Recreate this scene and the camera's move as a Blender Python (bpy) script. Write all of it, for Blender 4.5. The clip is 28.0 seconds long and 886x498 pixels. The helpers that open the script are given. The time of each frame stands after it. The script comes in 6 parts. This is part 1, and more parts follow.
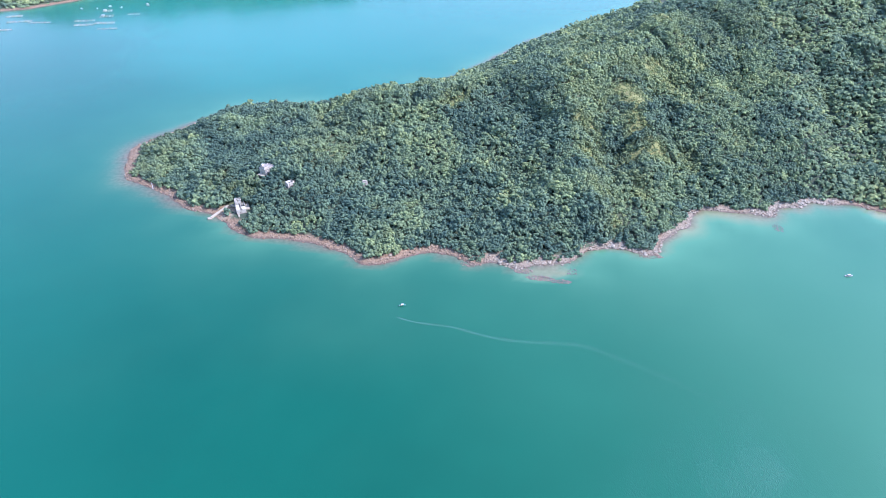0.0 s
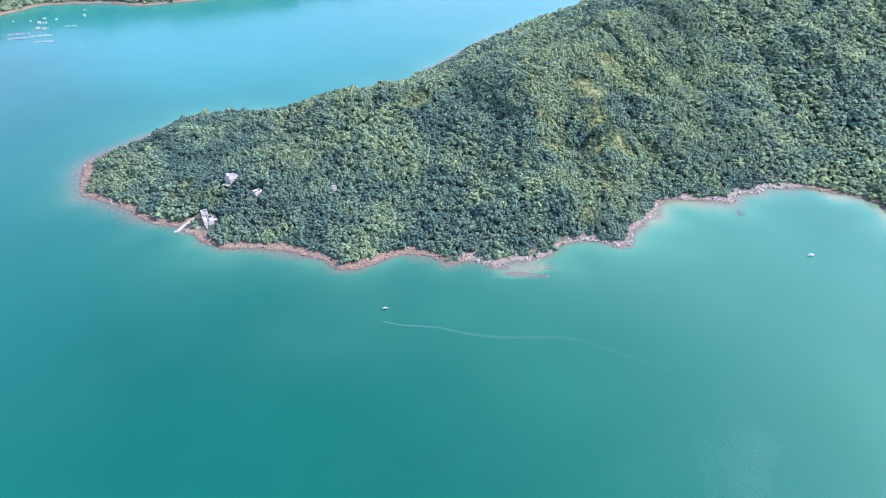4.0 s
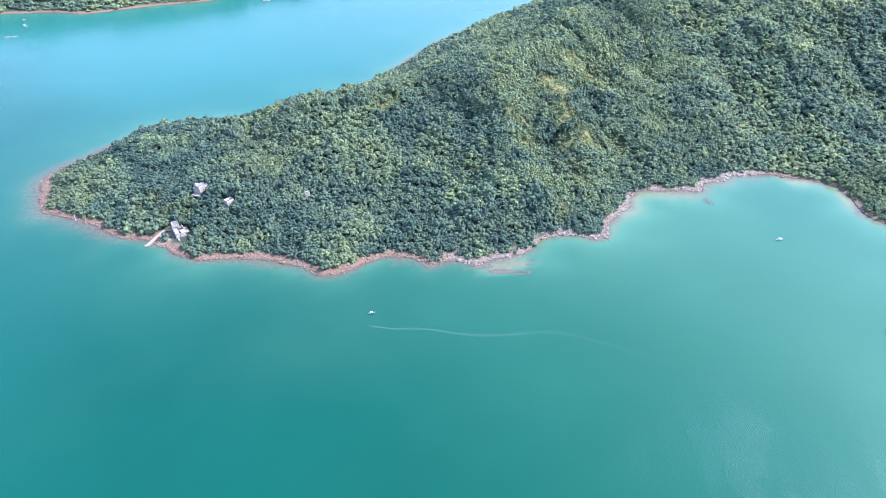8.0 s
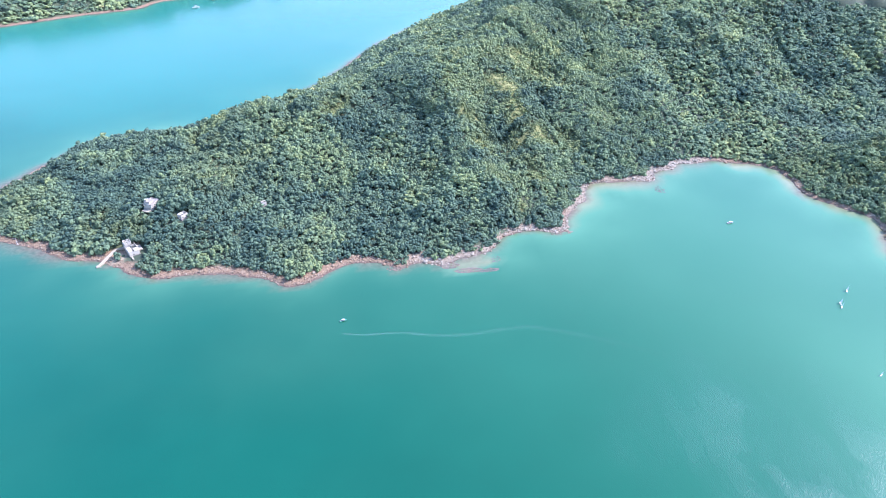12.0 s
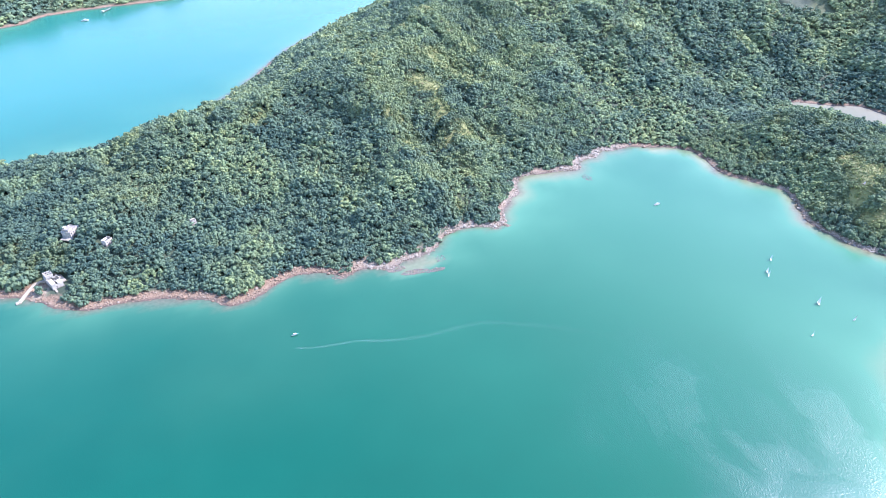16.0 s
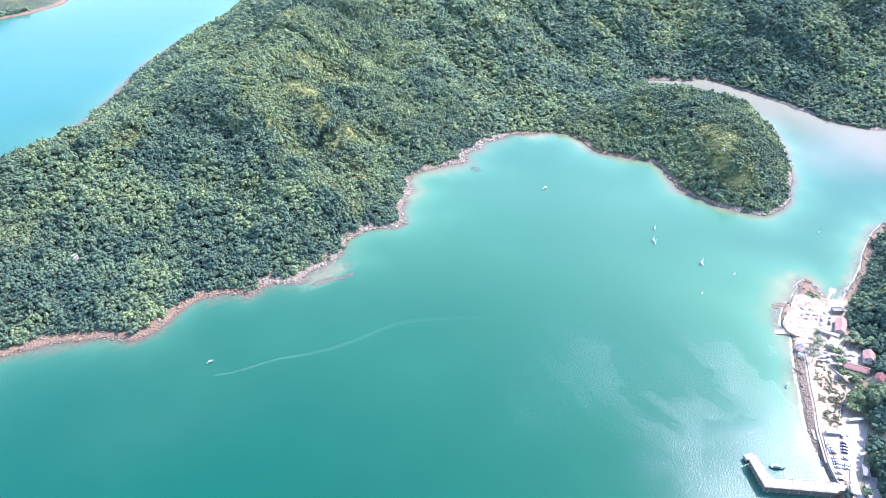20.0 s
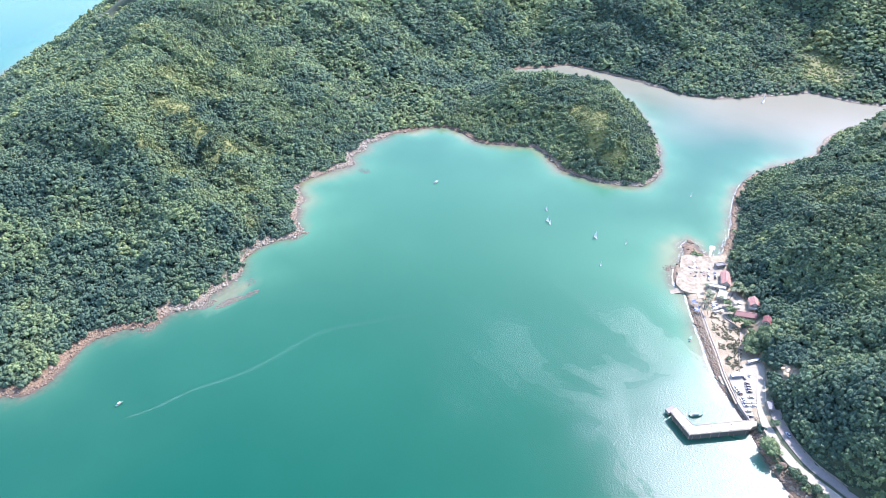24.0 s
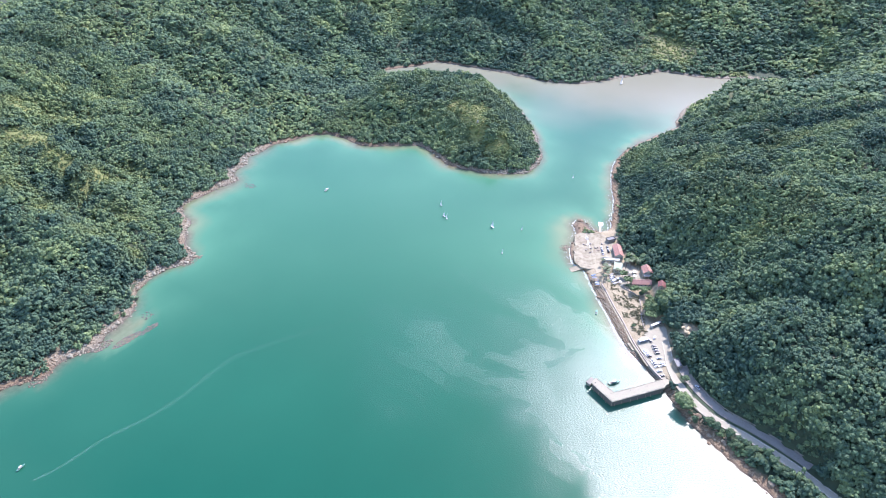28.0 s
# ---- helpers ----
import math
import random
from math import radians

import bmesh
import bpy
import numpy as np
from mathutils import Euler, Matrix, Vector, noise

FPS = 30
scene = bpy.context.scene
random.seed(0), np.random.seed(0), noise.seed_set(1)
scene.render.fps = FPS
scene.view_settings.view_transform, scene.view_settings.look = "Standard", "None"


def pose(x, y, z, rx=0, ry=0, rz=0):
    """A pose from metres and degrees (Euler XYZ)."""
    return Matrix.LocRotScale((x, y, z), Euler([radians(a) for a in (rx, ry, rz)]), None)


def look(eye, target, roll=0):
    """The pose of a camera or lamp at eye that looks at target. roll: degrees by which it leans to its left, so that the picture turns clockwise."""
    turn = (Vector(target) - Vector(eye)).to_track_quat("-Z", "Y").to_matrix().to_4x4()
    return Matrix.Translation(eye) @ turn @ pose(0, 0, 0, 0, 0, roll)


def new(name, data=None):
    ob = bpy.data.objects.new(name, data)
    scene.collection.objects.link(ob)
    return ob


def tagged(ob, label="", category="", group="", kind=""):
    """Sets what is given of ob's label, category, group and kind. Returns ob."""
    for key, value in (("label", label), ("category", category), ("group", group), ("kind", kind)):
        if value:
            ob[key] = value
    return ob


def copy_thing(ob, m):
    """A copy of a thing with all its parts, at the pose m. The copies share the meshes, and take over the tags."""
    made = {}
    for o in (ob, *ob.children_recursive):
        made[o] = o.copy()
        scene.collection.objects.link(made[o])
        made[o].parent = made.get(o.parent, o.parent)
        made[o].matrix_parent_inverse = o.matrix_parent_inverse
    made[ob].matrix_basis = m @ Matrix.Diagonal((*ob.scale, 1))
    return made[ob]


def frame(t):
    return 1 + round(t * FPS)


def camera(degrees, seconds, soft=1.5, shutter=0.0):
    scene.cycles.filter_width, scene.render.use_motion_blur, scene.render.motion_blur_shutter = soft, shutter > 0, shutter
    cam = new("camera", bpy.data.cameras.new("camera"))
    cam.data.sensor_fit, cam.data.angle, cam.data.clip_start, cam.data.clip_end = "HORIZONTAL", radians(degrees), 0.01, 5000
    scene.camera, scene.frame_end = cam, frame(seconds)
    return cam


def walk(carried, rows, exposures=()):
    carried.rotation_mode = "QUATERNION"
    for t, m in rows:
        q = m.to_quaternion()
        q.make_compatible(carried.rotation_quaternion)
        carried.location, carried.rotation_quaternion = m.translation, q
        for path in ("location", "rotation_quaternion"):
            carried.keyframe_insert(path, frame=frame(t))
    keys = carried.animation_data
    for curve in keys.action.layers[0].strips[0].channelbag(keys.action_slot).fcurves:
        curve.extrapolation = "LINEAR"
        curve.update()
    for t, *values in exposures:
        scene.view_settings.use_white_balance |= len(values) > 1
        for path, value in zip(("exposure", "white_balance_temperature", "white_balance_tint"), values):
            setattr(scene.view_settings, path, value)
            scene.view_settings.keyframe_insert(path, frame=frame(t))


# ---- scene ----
cam = camera(64.66, 28.0, soft=0.8)
# seconds, eye in metres, heading clockwise from +Y, tilt, lean (degrees)
PATH = [
    (0, (0.04, 0.02, 405.03), -7.631, -34.075, 0.068),
    (1, (-7.97, -2.24, 403.59), -6.398, -33.916, 0.072),
    (2, (-15.36, -2.57, 402.70), -4.979, -33.842, 0.030),
    (3, (-23.85, -3.36, 402.30), -3.590, -33.814, 0.046),
    (3.5, (-27.77, -3.64, 402.17), -2.917, -33.794, 0.053),
    (5.5, (-42.26, -4.20, 401.70), -0.468, -33.724, 0.023),
    (6, (-45.83, -3.83, 401.56), 0.081, -33.730, 0.026),
    (7, (-53.21, -3.15, 401.78), 1.172, -33.738, 0.001),
    (8, (-60.56, -2.39, 401.50), 2.462, -33.733, -0.045),
    (9, (-67.39, -2.08, 400.88), 3.885, -33.673, -0.069),
    (10, (-75.04, -0.91, 401.24), 5.337, -33.705, -0.077),
    (11, (-82.36, 0.39, 402.17), 6.836, -33.754, -0.053),
    (12, (-89.00, 2.17, 401.57), 8.666, -33.710, -0.050),
    (12.5, (-93.03, 3.16, 401.36), 9.640, -33.683, -0.017),
    (14.5, (-109.06, 8.31, 400.06), 13.994, -33.632, -0.020),
    (15, (-113.40, 9.45, 400.70), 15.166, -33.655, -0.021),
    (16, (-121.39, 12.38, 400.90), 17.492, -33.668, -0.020),
    (17, (-128.52, 14.24, 403.00), 20.021, -33.764, -0.048),
    (18, (-134.96, 16.10, 404.40), 22.814, -33.830, -0.069),
    (19, (-142.51, 18.85, 405.58), 25.929, -33.868, -0.040),
    (20, (-150.90, 23.00, 404.94), 29.805, -33.826, 0.054),
    (21, (-157.92, 27.16, 403.36), 34.647, -33.754, 0.020),
    (21.5, (-160.77, 29.30, 402.91), 36.867, -33.758, -0.022),
    (23.5, (-174.40, 40.08, 402.60), 41.298, -33.748, 0.037),
    (24, (-178.30, 41.83, 402.84), 42.377, -33.723, 0.071),
    (25, (-183.99, 46.30, 402.36), 44.740, -33.636, 0.074),
    (26, (-189.34, 52.02, 402.48), 47.658, -33.602, 0.070),
    (27, (-194.21, 57.60, 403.37), 51.004, -33.637, 0.047),
    (28, (-197.32, 62.92, 403.60), 54.610, -33.668, -0.079),
]


def aimed(eye, heading, tilt, lean):
    a, b = radians(heading), radians(tilt)
    ahead = Vector((math.sin(a) * math.cos(b), math.cos(a) * math.cos(b), math.sin(b)))
    return look(eye, Vector(eye) + 100 * ahead, lean)


walk(cam, [(t, aimed(eye, h, p, r)) for t, eye, h, p, r in PATH],
     [(0, 1.60, 5320, 35), (8, 1.76, 5370, 35), (15, 1.94, 5430, 36), (20, 1.99, 5540, 33), (25, 1.71, 5690, 29), (28, 1.54, 5730, 28)])


# ---- daylight ----
SUN_HIGH, SUN_TURN = 46.5, 87.0  # degrees above the horizon, clockwise from +Y
world = bpy.data.worlds.new("daylight")
scene.world = world
world.use_nodes = True
sky = world.node_tree.nodes.new("ShaderNodeTexSky")
sky.sky_type, sky.sun_disc = "NISHITA", False
sky.sun_elevation, sky.sun_rotation = radians(SUN_HIGH), radians(SUN_TURN)
sky.air_density, sky.dust_density, sky.ozone_density = 1.7, 0.9, 3.0
world.node_tree.links.new(sky.outputs[0], world.node_tree.nodes["Background"].inputs[0])
world.node_tree.nodes["Background"].inputs[1].default_value = 0.15
lamp = bpy.data.lights.new("sun", "SUN")
lamp.energy, lamp.angle, lamp.color = 3.3, radians(0.55), (1.0, 0.925, 0.79)
sun = new("sun", lamp)
a, b = radians(SUN_TURN), radians(SUN_HIGH)
sun.matrix_world = look(Vector((math.sin(a) * math.cos(b), math.cos(a) * math.cos(b), math.sin(b))) * 900, (0, 0, 0))


# ---- materials ----
class Nodes:
    """A short way to write a node material."""

    def __init__(self, name):
        self.mat = bpy.data.materials.new(name)
        self.mat.use_nodes = True
        self.tree = self.mat.node_tree
        self.bsdf = self.tree.nodes["Principled BSDF"]

    def add(self, kind, **inputs):
        node = self.tree.nodes.new("ShaderNode" + kind)
        for key, value in inputs.items():
            self.put(node, key, value)
        return node

    def put(self, node, key, value):
        socket = node.inputs[int(key[1:]) if key[0] == "i" and key[1:].isdigit() else key.replace("_", " ")]
        if isinstance(value, bpy.types.NodeSocket):
            self.tree.links.new(value, socket)
        else:
            socket.default_value = value

    def place(self):
        return self.add("NewGeometry").outputs["Position"]

    def noise(self, scale, detail=3.0, rough=0.55, vector=None):
        node = self.add("TexNoise", Scale=scale, Detail=detail, Roughness=rough)
        self.put(node, "Vector", vector if vector is not None else self.place())
        return node.outputs["Fac"]

    def ramp(self, fac, *stops):
        node = self.add("ValToRGB", Fac=fac)
        marks = node.color_ramp.elements
        for n, (at, colour) in enumerate(stops):
            mark = marks[n] if n < 2 else marks.new(at)
            mark.position, mark.color = at, (*colour, 1)
        return node.outputs["Color"]

    def span(self, value, low, high, to_low=0.0, to_high=1.0):
        node = self.add("MapRange", i0=value, i1=low, i2=high, i3=to_low, i4=to_high)
        return node.outputs[0]

    def mix(self, fac, one, two, how="MIX"):
        node = self.tree.nodes.new("ShaderNodeMix")
        node.data_type, node.blend_type = "RGBA", how
        for n, value in ((0, fac), (6, one), (7, two)):
            if isinstance(value, bpy.types.NodeSocket):
                self.tree.links.new(value, node.inputs[n])
            else:
                node.inputs[n].default_value = (*value, 1) if isinstance(value, tuple) else value
        return node.outputs[2]

    def math(self, how, one, two=0.0):
        node = self.tree.nodes.new("ShaderNodeMath")
        node.operation = how
        self.put(node, "i0", one), self.put(node, "i1", two)
        return node.outputs[0]

    def attr(self, name):
        node = self.tree.nodes.new("ShaderNodeAttribute")
        node.attribute_name = name
        return node.outputs["Fac"]

    def bump(self, height, strength, distance):
        return self.add("Bump", Height=height, Strength=strength, Distance=distance).outputs["Normal"]

    def done(self, colour, rough, metal=0.0, normal=None):
        self.put(self.bsdf, "Base Color", (*colour, 1) if isinstance(colour, tuple) else colour)
        self.put(self.bsdf, "Roughness", rough), self.put(self.bsdf, "Metallic", metal)
        if normal is not None:
            self.put(self.bsdf, "Normal", normal)
        return self.mat


def worn(name, colour, rough=0.7, metal=0.0, spread=0.25, scale=0.6, dirt=(0.12, 0.11, 0.09), grime=0.35):
    """A surface of one material with grain, dirt and slight relief."""
    n = Nodes(name)
    own = n.add("ObjectInfo").outputs["Random"]
    fine, wide = n.noise(scale * 6, 4), n.noise(scale, 4)
    shade = n.mix(n.span(fine, 0.3, 0.7), tuple(c * (1 - spread) for c in colour), tuple(min(1, c * (1 + spread * 0.5)) for c in colour))
    shade = n.mix(n.span(own, 0, 1, 0, 0.25), shade, tuple(c * 0.7 for c in colour))
    shade = n.mix(n.span(wide, 0.5, 0.75, 0, grime), shade, dirt)
    return n.done(shade, n.span(fine, 0.3, 0.7, rough - 0.1, min(1, rough + 0.1)), metal, n.bump(fine, 0.25, 0.05))


def water_material():
    n = Nodes("sea_water")
    shoal, silt, foam, open_sea, ruffle = n.attr("shoal"), n.attr("silt"), n.attr("foam"), n.attr("sound"), n.attr("ruffle")
    wide = n.noise(0.0035, 4, 0.6)
    deep = n.ramp(wide, (0.25, (0.0015, 0.052, 0.029)), (0.75, (0.002, 0.070, 0.039)))
    east = n.add("SeparateXYZ", Vector=n.place()).outputs[0]
    deep = n.mix(n.span(east, -260, 120, 1.0, 0.0), deep, n.ramp(wide, (0.25, (0.0015, 0.051, 0.032)), (0.75, (0.002, 0.069, 0.043))))
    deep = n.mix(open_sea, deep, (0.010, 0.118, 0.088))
    shade = n.mix(n.span(shoal, 0.0, 0.6), deep, (0.050, 0.152, 0.086))
    shade = n.mix(n.span(shoal, 0.6, 1.0), shade, (0.150, 0.182, 0.098))
    shade = n.mix(n.attr("bed"), shade, n.ramp(n.noise(0.22, 4, 0.65), (0.35, (0.072, 0.052, 0.034)), (0.65, (0.135, 0.105, 0.070))))
    shade = n.mix(silt, shade, (0.196, 0.184, 0.130))
    flecks = n.math("GREATER_THAN", n.math("ADD", n.noise(0.55, 3, 0.7), n.math("MULTIPLY", foam, 0.22)), 0.74)
    shade = n.mix(n.math("MULTIPLY", flecks, n.span(foam, 0, 0.5)), shade, (0.75, 0.8, 0.78))
    # wind lanes: stretches of rougher and of calmer water, drawn out and bent
    bent = n.add("TexNoise", Vector=n.place(), Scale=0.008, Detail=2.0)
    swirl = n.add("VectorMath", i0=bent.outputs["Color"], i1=(70, 70, 0))
    swirl.operation = "MULTIPLY"
    moved = n.add("VectorMath", i0=n.place(), i1=swirl.outputs[0])
    moved.operation = "ADD"
    stretched = n.add("Mapping", Vector=moved.outputs[0], Rotation=(0, 0, radians(-35)), Scale=(1, 0.3, 1)).outputs[0]
    lanes = n.noise(0.026, 5, 0.6, stretched)
    slick = n.noise(0.011, 3, 0.55)
    wind = n.math("MULTIPLY", n.math("MULTIPLY", n.span(lanes, 0.38, 0.55, 0.28, 1.0), n.span(slick, 0.40, 0.48, 0.5, 1.0)), ruffle)
    wind = n.math("MAXIMUM", wind, n.math("MULTIPLY", n.attr("glint_zone"), n.span(lanes, 0.34, 0.46, 0.55, 1.0)))
    rough = n.math("ADD", n.span(wind, 0, 1, 0.18, 0.35), n.math("MULTIPLY", silt, 0.05))
    crests = n.add("Mapping", Vector=n.place(), Rotation=(0, 0, radians(40)), Scale=(1, 0.55, 1)).outputs[0]
    waves = n.add("TexNoise", Vector=crests, Scale=1.0, Detail=2.0, Roughness=0.6).outputs["Fac"]
    calm = n.span(n.math("MAXIMUM", wind, n.math("MULTIPLY", ruffle, 0.25)), 0, 1, 0.04, 1.0)
    ripples = n.bump(n.math("MULTIPLY", waves, calm), 1.0, 0.44)
    # gloss is raised off the pier to strengthen the sun's glint
    n.put(n.bsdf, "IOR", 1.33), n.put(n.bsdf, "Specular IOR Level", n.math("ADD", n.span(wind, 0, 1.0, 0.30, 0.56), n.math("MULTIPLY", n.attr("glint_zone"), 0.42)))
    return n.done(shade, rough, 0.0, ripples)


def ground_material():
    n = Nodes("hill_ground")
    high = n.add("SeparateXYZ", Vector=n.place()).outputs[2]
    fine, mid, wide = n.noise(0.8, 5, 0.7), n.noise(0.09, 4, 0.6), n.noise(0.011, 3)
    gravel = n.ramp(fine, (0.34, (0.060, 0.034, 0.020)), (0.5, (0.152, 0.100, 0.054)), (0.66, (0.285, 0.208, 0.130)))
    pale = n.ramp(fine, (0.34, (0.075, 0.056, 0.038)), (0.5, (0.180, 0.148, 0.100)), (0.66, (0.325, 0.284, 0.20)))
    shore = n.mix(n.attr("pale"), gravel, pale)
    wet = n.mix(n.span(n.math("ADD", high, n.math("MULTIPLY", mid, 0.5)), 0.25, 1.1), (0.060, 0.045, 0.032), shore)
    # undergrowth, coloured dark so that it also passes for shade between crowns
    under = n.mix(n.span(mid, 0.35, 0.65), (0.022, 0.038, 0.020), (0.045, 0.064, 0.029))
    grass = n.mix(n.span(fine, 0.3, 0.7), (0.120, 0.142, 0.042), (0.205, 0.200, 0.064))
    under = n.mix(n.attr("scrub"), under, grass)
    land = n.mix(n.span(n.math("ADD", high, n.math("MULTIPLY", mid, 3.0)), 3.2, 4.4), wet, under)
    sand = n.ramp(n.math("ADD", n.math("MULTIPLY", fine, 0.6), n.math("MULTIPLY", mid, 0.4)), (0.3, (0.150, 0.118, 0.066)), (0.5, (0.262, 0.215, 0.132)), (0.68, (0.35, 0.30, 0.205)))
    land = n.mix(n.attr("bare"), land, sand)
    return n.done(land, 0.9, 0.0, n.bump(fine, 0.6, 0.6))


def leaf_material():
    n = Nodes("foliage")
    tint, scrub = n.attr("tint"), n.attr("scrub")
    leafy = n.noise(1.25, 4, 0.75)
    island = n.add("NewGeometry").outputs["Random Per Island"]
    shade = n.ramp(tint, (0.0, (0.056, 0.100, 0.072)), (0.3, (0.104, 0.161, 0.094)), (0.6, (0.172, 0.236, 0.106)), (0.85, (0.244, 0.296, 0.112)), (1.0, (0.316, 0.320, 0.135)))
    dry = n.ramp(tint, (0.0, (0.135, 0.174, 0.066)), (0.6, (0.220, 0.252, 0.082)), (1.0, (0.306, 0.286, 0.122)))
    shade = n.mix(scrub, shade, dry)
    shade = n.mix(1.0, shade, n.ramp(island, (0.0, (0.74, 0.75, 0.78)), (0.5, (0.98, 0.98, 0.99)), (1.0, (1.26, 1.23, 1.16))), "MULTIPLY")
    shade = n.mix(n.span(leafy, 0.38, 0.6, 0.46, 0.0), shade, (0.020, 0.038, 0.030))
    n.put(n.bsdf, "Specular IOR Level", 0.07)
    return n.done(shade, 0.75, 0.0, n.bump(n.noise(0.85, 3, 0.7), 1.0, 1.3))


def rock_material():
    n = Nodes("shore_rock")
    island = n.add("NewGeometry").outputs["Random Per Island"]
    own = n.add("ObjectInfo").outputs["Random"]
    fine = n.noise(1.4, 5, 0.7)
    red = n.ramp(fine, (0.3, (0.092, 0.062, 0.037)), (0.7, (0.222, 0.155, 0.092)))
    light = n.ramp(fine, (0.3, (0.150, 0.132, 0.090)), (0.7, (0.305, 0.278, 0.205)))
    pick = n.math("ADD", n.math("MULTIPLY", island, 0.6), n.math("ADD", n.math("MULTIPLY", own, 0.15), n.math("MULTIPLY", n.attr("pale"), 0.35)))
    shade = n.mix(n.span(pick, 0.35, 0.8), red, light)
    high = n.add("SeparateXYZ", Vector=n.place()).outputs[2]
    shade = n.mix(n.span(n.math("ADD", high, fine), 0.55, 1.0, 0.8, 0.0), shade, (0.055, 0.042, 0.032))
    return n.done(shade, 0.85, 0.0, n.bump(fine, 0.7, 0.3))


WATER, GROUND, LEAF, ROCK = water_material(), ground_material(), leaf_material(), rock_material()
WET_ROCK = worn("dark_wet_rock", (0.075, 0.064, 0.052), 0.6, dirt=(0.04, 0.04, 0.03))
BARK = worn("bark", (0.16, 0.12, 0.085), 0.9)


# ---- the lie of the land ----
# shores in metres, water to the right hand as one goes along them
SHORE_POINT = [(-466, 858), (-484, 826), (-498, 805), (-512, 779), (-507, 750), (-495, 715), (-478, 690), (-459, 681), (-440, 675), (-419, 664), (-396, 646), (-375, 633), (-346, 627), (-325, 614), (-310, 600), (-284, 588), (-262, 589), (-239, 589), (-211, 584), (-189, 577), (-172, 568), (-155, 555), (-140, 556), (-124, 565), (-106, 579), (-88, 585), (-70, 584), (-57, 577), (-49, 568), (-40, 570), (-27, 575), (-11, 572)]
SHORE_COVE = [(0, 567), (8, 571), (14, 577), (25, 579), (36, 583), (48, 587), (60, 601), (74, 614), (90, 619), (108, 616), (124, 612), (136, 613), (142, 622), (148, 640), (166, 660), (179, 671), (184, 690), (195, 709), (208, 711), (232, 708), (252, 710), (272, 705), (285, 726), (308, 731), (324, 743), (350, 745), (378, 742), (405, 731), (428, 720), (441, 704), (441, 677), (440, 641), (463, 610), (480, 588), (477, 560), (460, 524), (460, 495), (471, 464), (485, 440), (506, 425), (542, 433), (575, 456), (608, 480)]
SHORE_LAGOON = [(656, 526), (692, 574), (708, 626), (712, 680), (714, 722), (696, 758), (670, 784), (675, 806), (692, 806), (734, 775), (768, 765), (777, 724), (787, 661), (790, 608), (794, 558), (819, 509), (869, 473), (916, 444), (948, 417), (955, 360), (985, 305), (1000, 261), (992, 232), (972, 234), (930, 288), (866, 326), (805, 337), (759, 330), (723, 324), (686, 338), (646, 348), (618, 352)]
SHORE_RESORT = [(590, 350), (559, 341), (525, 326), (489, 307), (458, 296), (436, 288), (421, 293), (421, 304), (431, 318), (424, 327), (413, 322), (404, 313), (374, 306), (353, 292), (346, 276), (325, 257), (297, 230), (271, 205), (258, 187), (248, 171), (236, 154), (224, 140), (207, 117), (192, 85), (179, 55), (158, 0), (130, -80), (100, -170), (90, -260)]
SHORE_UNSEEN = [(140, -370), (500, -390), (1000, -380), (1270, -200), (1330, 300), (1340, 900), (1330, 1500), (1240, 1860), (900, 1940), (600, 1900), (440, 1800), (339, 1680), (205, 1530), (119, 1436), (40, 1360), (-48, 1232), (-115, 1108), (-194, 1018), (-213, 985), (-250, 954), (-281, 943), (-346, 932), (-378, 936), (-424, 925), (-446, 900)]
SHORE_FAR = [(-1240, 1290), (-1106, 1338), (-1050, 1371), (-993, 1440), (-960, 1500), (-918, 1517), (-817, 1527), (-743, 1512), (-711, 1522), (-640, 1556), (-580, 1580), (-495, 1611), (-470, 1655), (-378, 1690), (-267, 1712), (-174, 1732), (-95, 1784), (-80, 1860), (-150, 1960), (-500, 1975), (-900, 1970), (-1230, 1960), (-1245, 1600)]
# crests and valley floors: x, y, height
RIDGES_HEADLAND = [
    [(-462, 770, 7), (-420, 810, 16), (-360, 850, 27), (-290, 850, 38), (-200, 862, 48), (-92, 866, 60), (-20, 868, 78), (47, 878, 90), (105, 950, 98), (180, 1060, 106), (260, 1190, 112), (350, 1340, 118), (470, 1520, 130), (600, 1680, 140)],
    [(47, 878, 90), (48, 815, 76), (50, 763, 63), (59, 691, 44), (64, 640, 28), (66, 608, 13)],
    [(112, 940, 96), (127, 870, 76), (133, 800, 55), (142, 740, 34), (146, 690, 15)],
]
RIDGES_LAGOON = [
    [(105, 950, 98), (200, 985, 92), (262, 960, 80), (300, 880, 52), (305, 800, 24)],
    [(200, 1060, 106), (330, 1080, 112), (430, 1040, 100), (480, 950, 74), (480, 850, 38), (470, 790, 15)],
    [(330, 1080, 112), (480, 1180, 130), (640, 1130, 125), (690, 1020, 90), (690, 920, 48), (690, 850, 14)],
    [(640, 1130, 125), (840, 1150, 150), (1000, 1000, 165), (1020, 850, 140), (960, 740, 90), (880, 680, 45)],
    [(1020, 850, 140), (1150, 720, 165), (1200, 560, 150), (1120, 520, 70)],
]
RIDGES_EAST = [
    [(1200, 560, 150), (1290, 330, 125), (1200, 130, 95), (1080, 40, 100), (900, 0, 105), (700, 20, 110), (560, 60, 105)],
    [(505, 690, 12), (530, 684, 32), (560, 680, 44), (610, 672, 46), (640, 610, 42), (600, 550, 42), (530, 526, 43), (514, 500, 41), (500, 470, 26)],
    [(600, 315, 22), (560, 290, 46), (523, 245, 62), (481, 197, 82), (450, 150, 92), (430, 60, 105), (400, -60, 110), (370, -200, 100)],
]
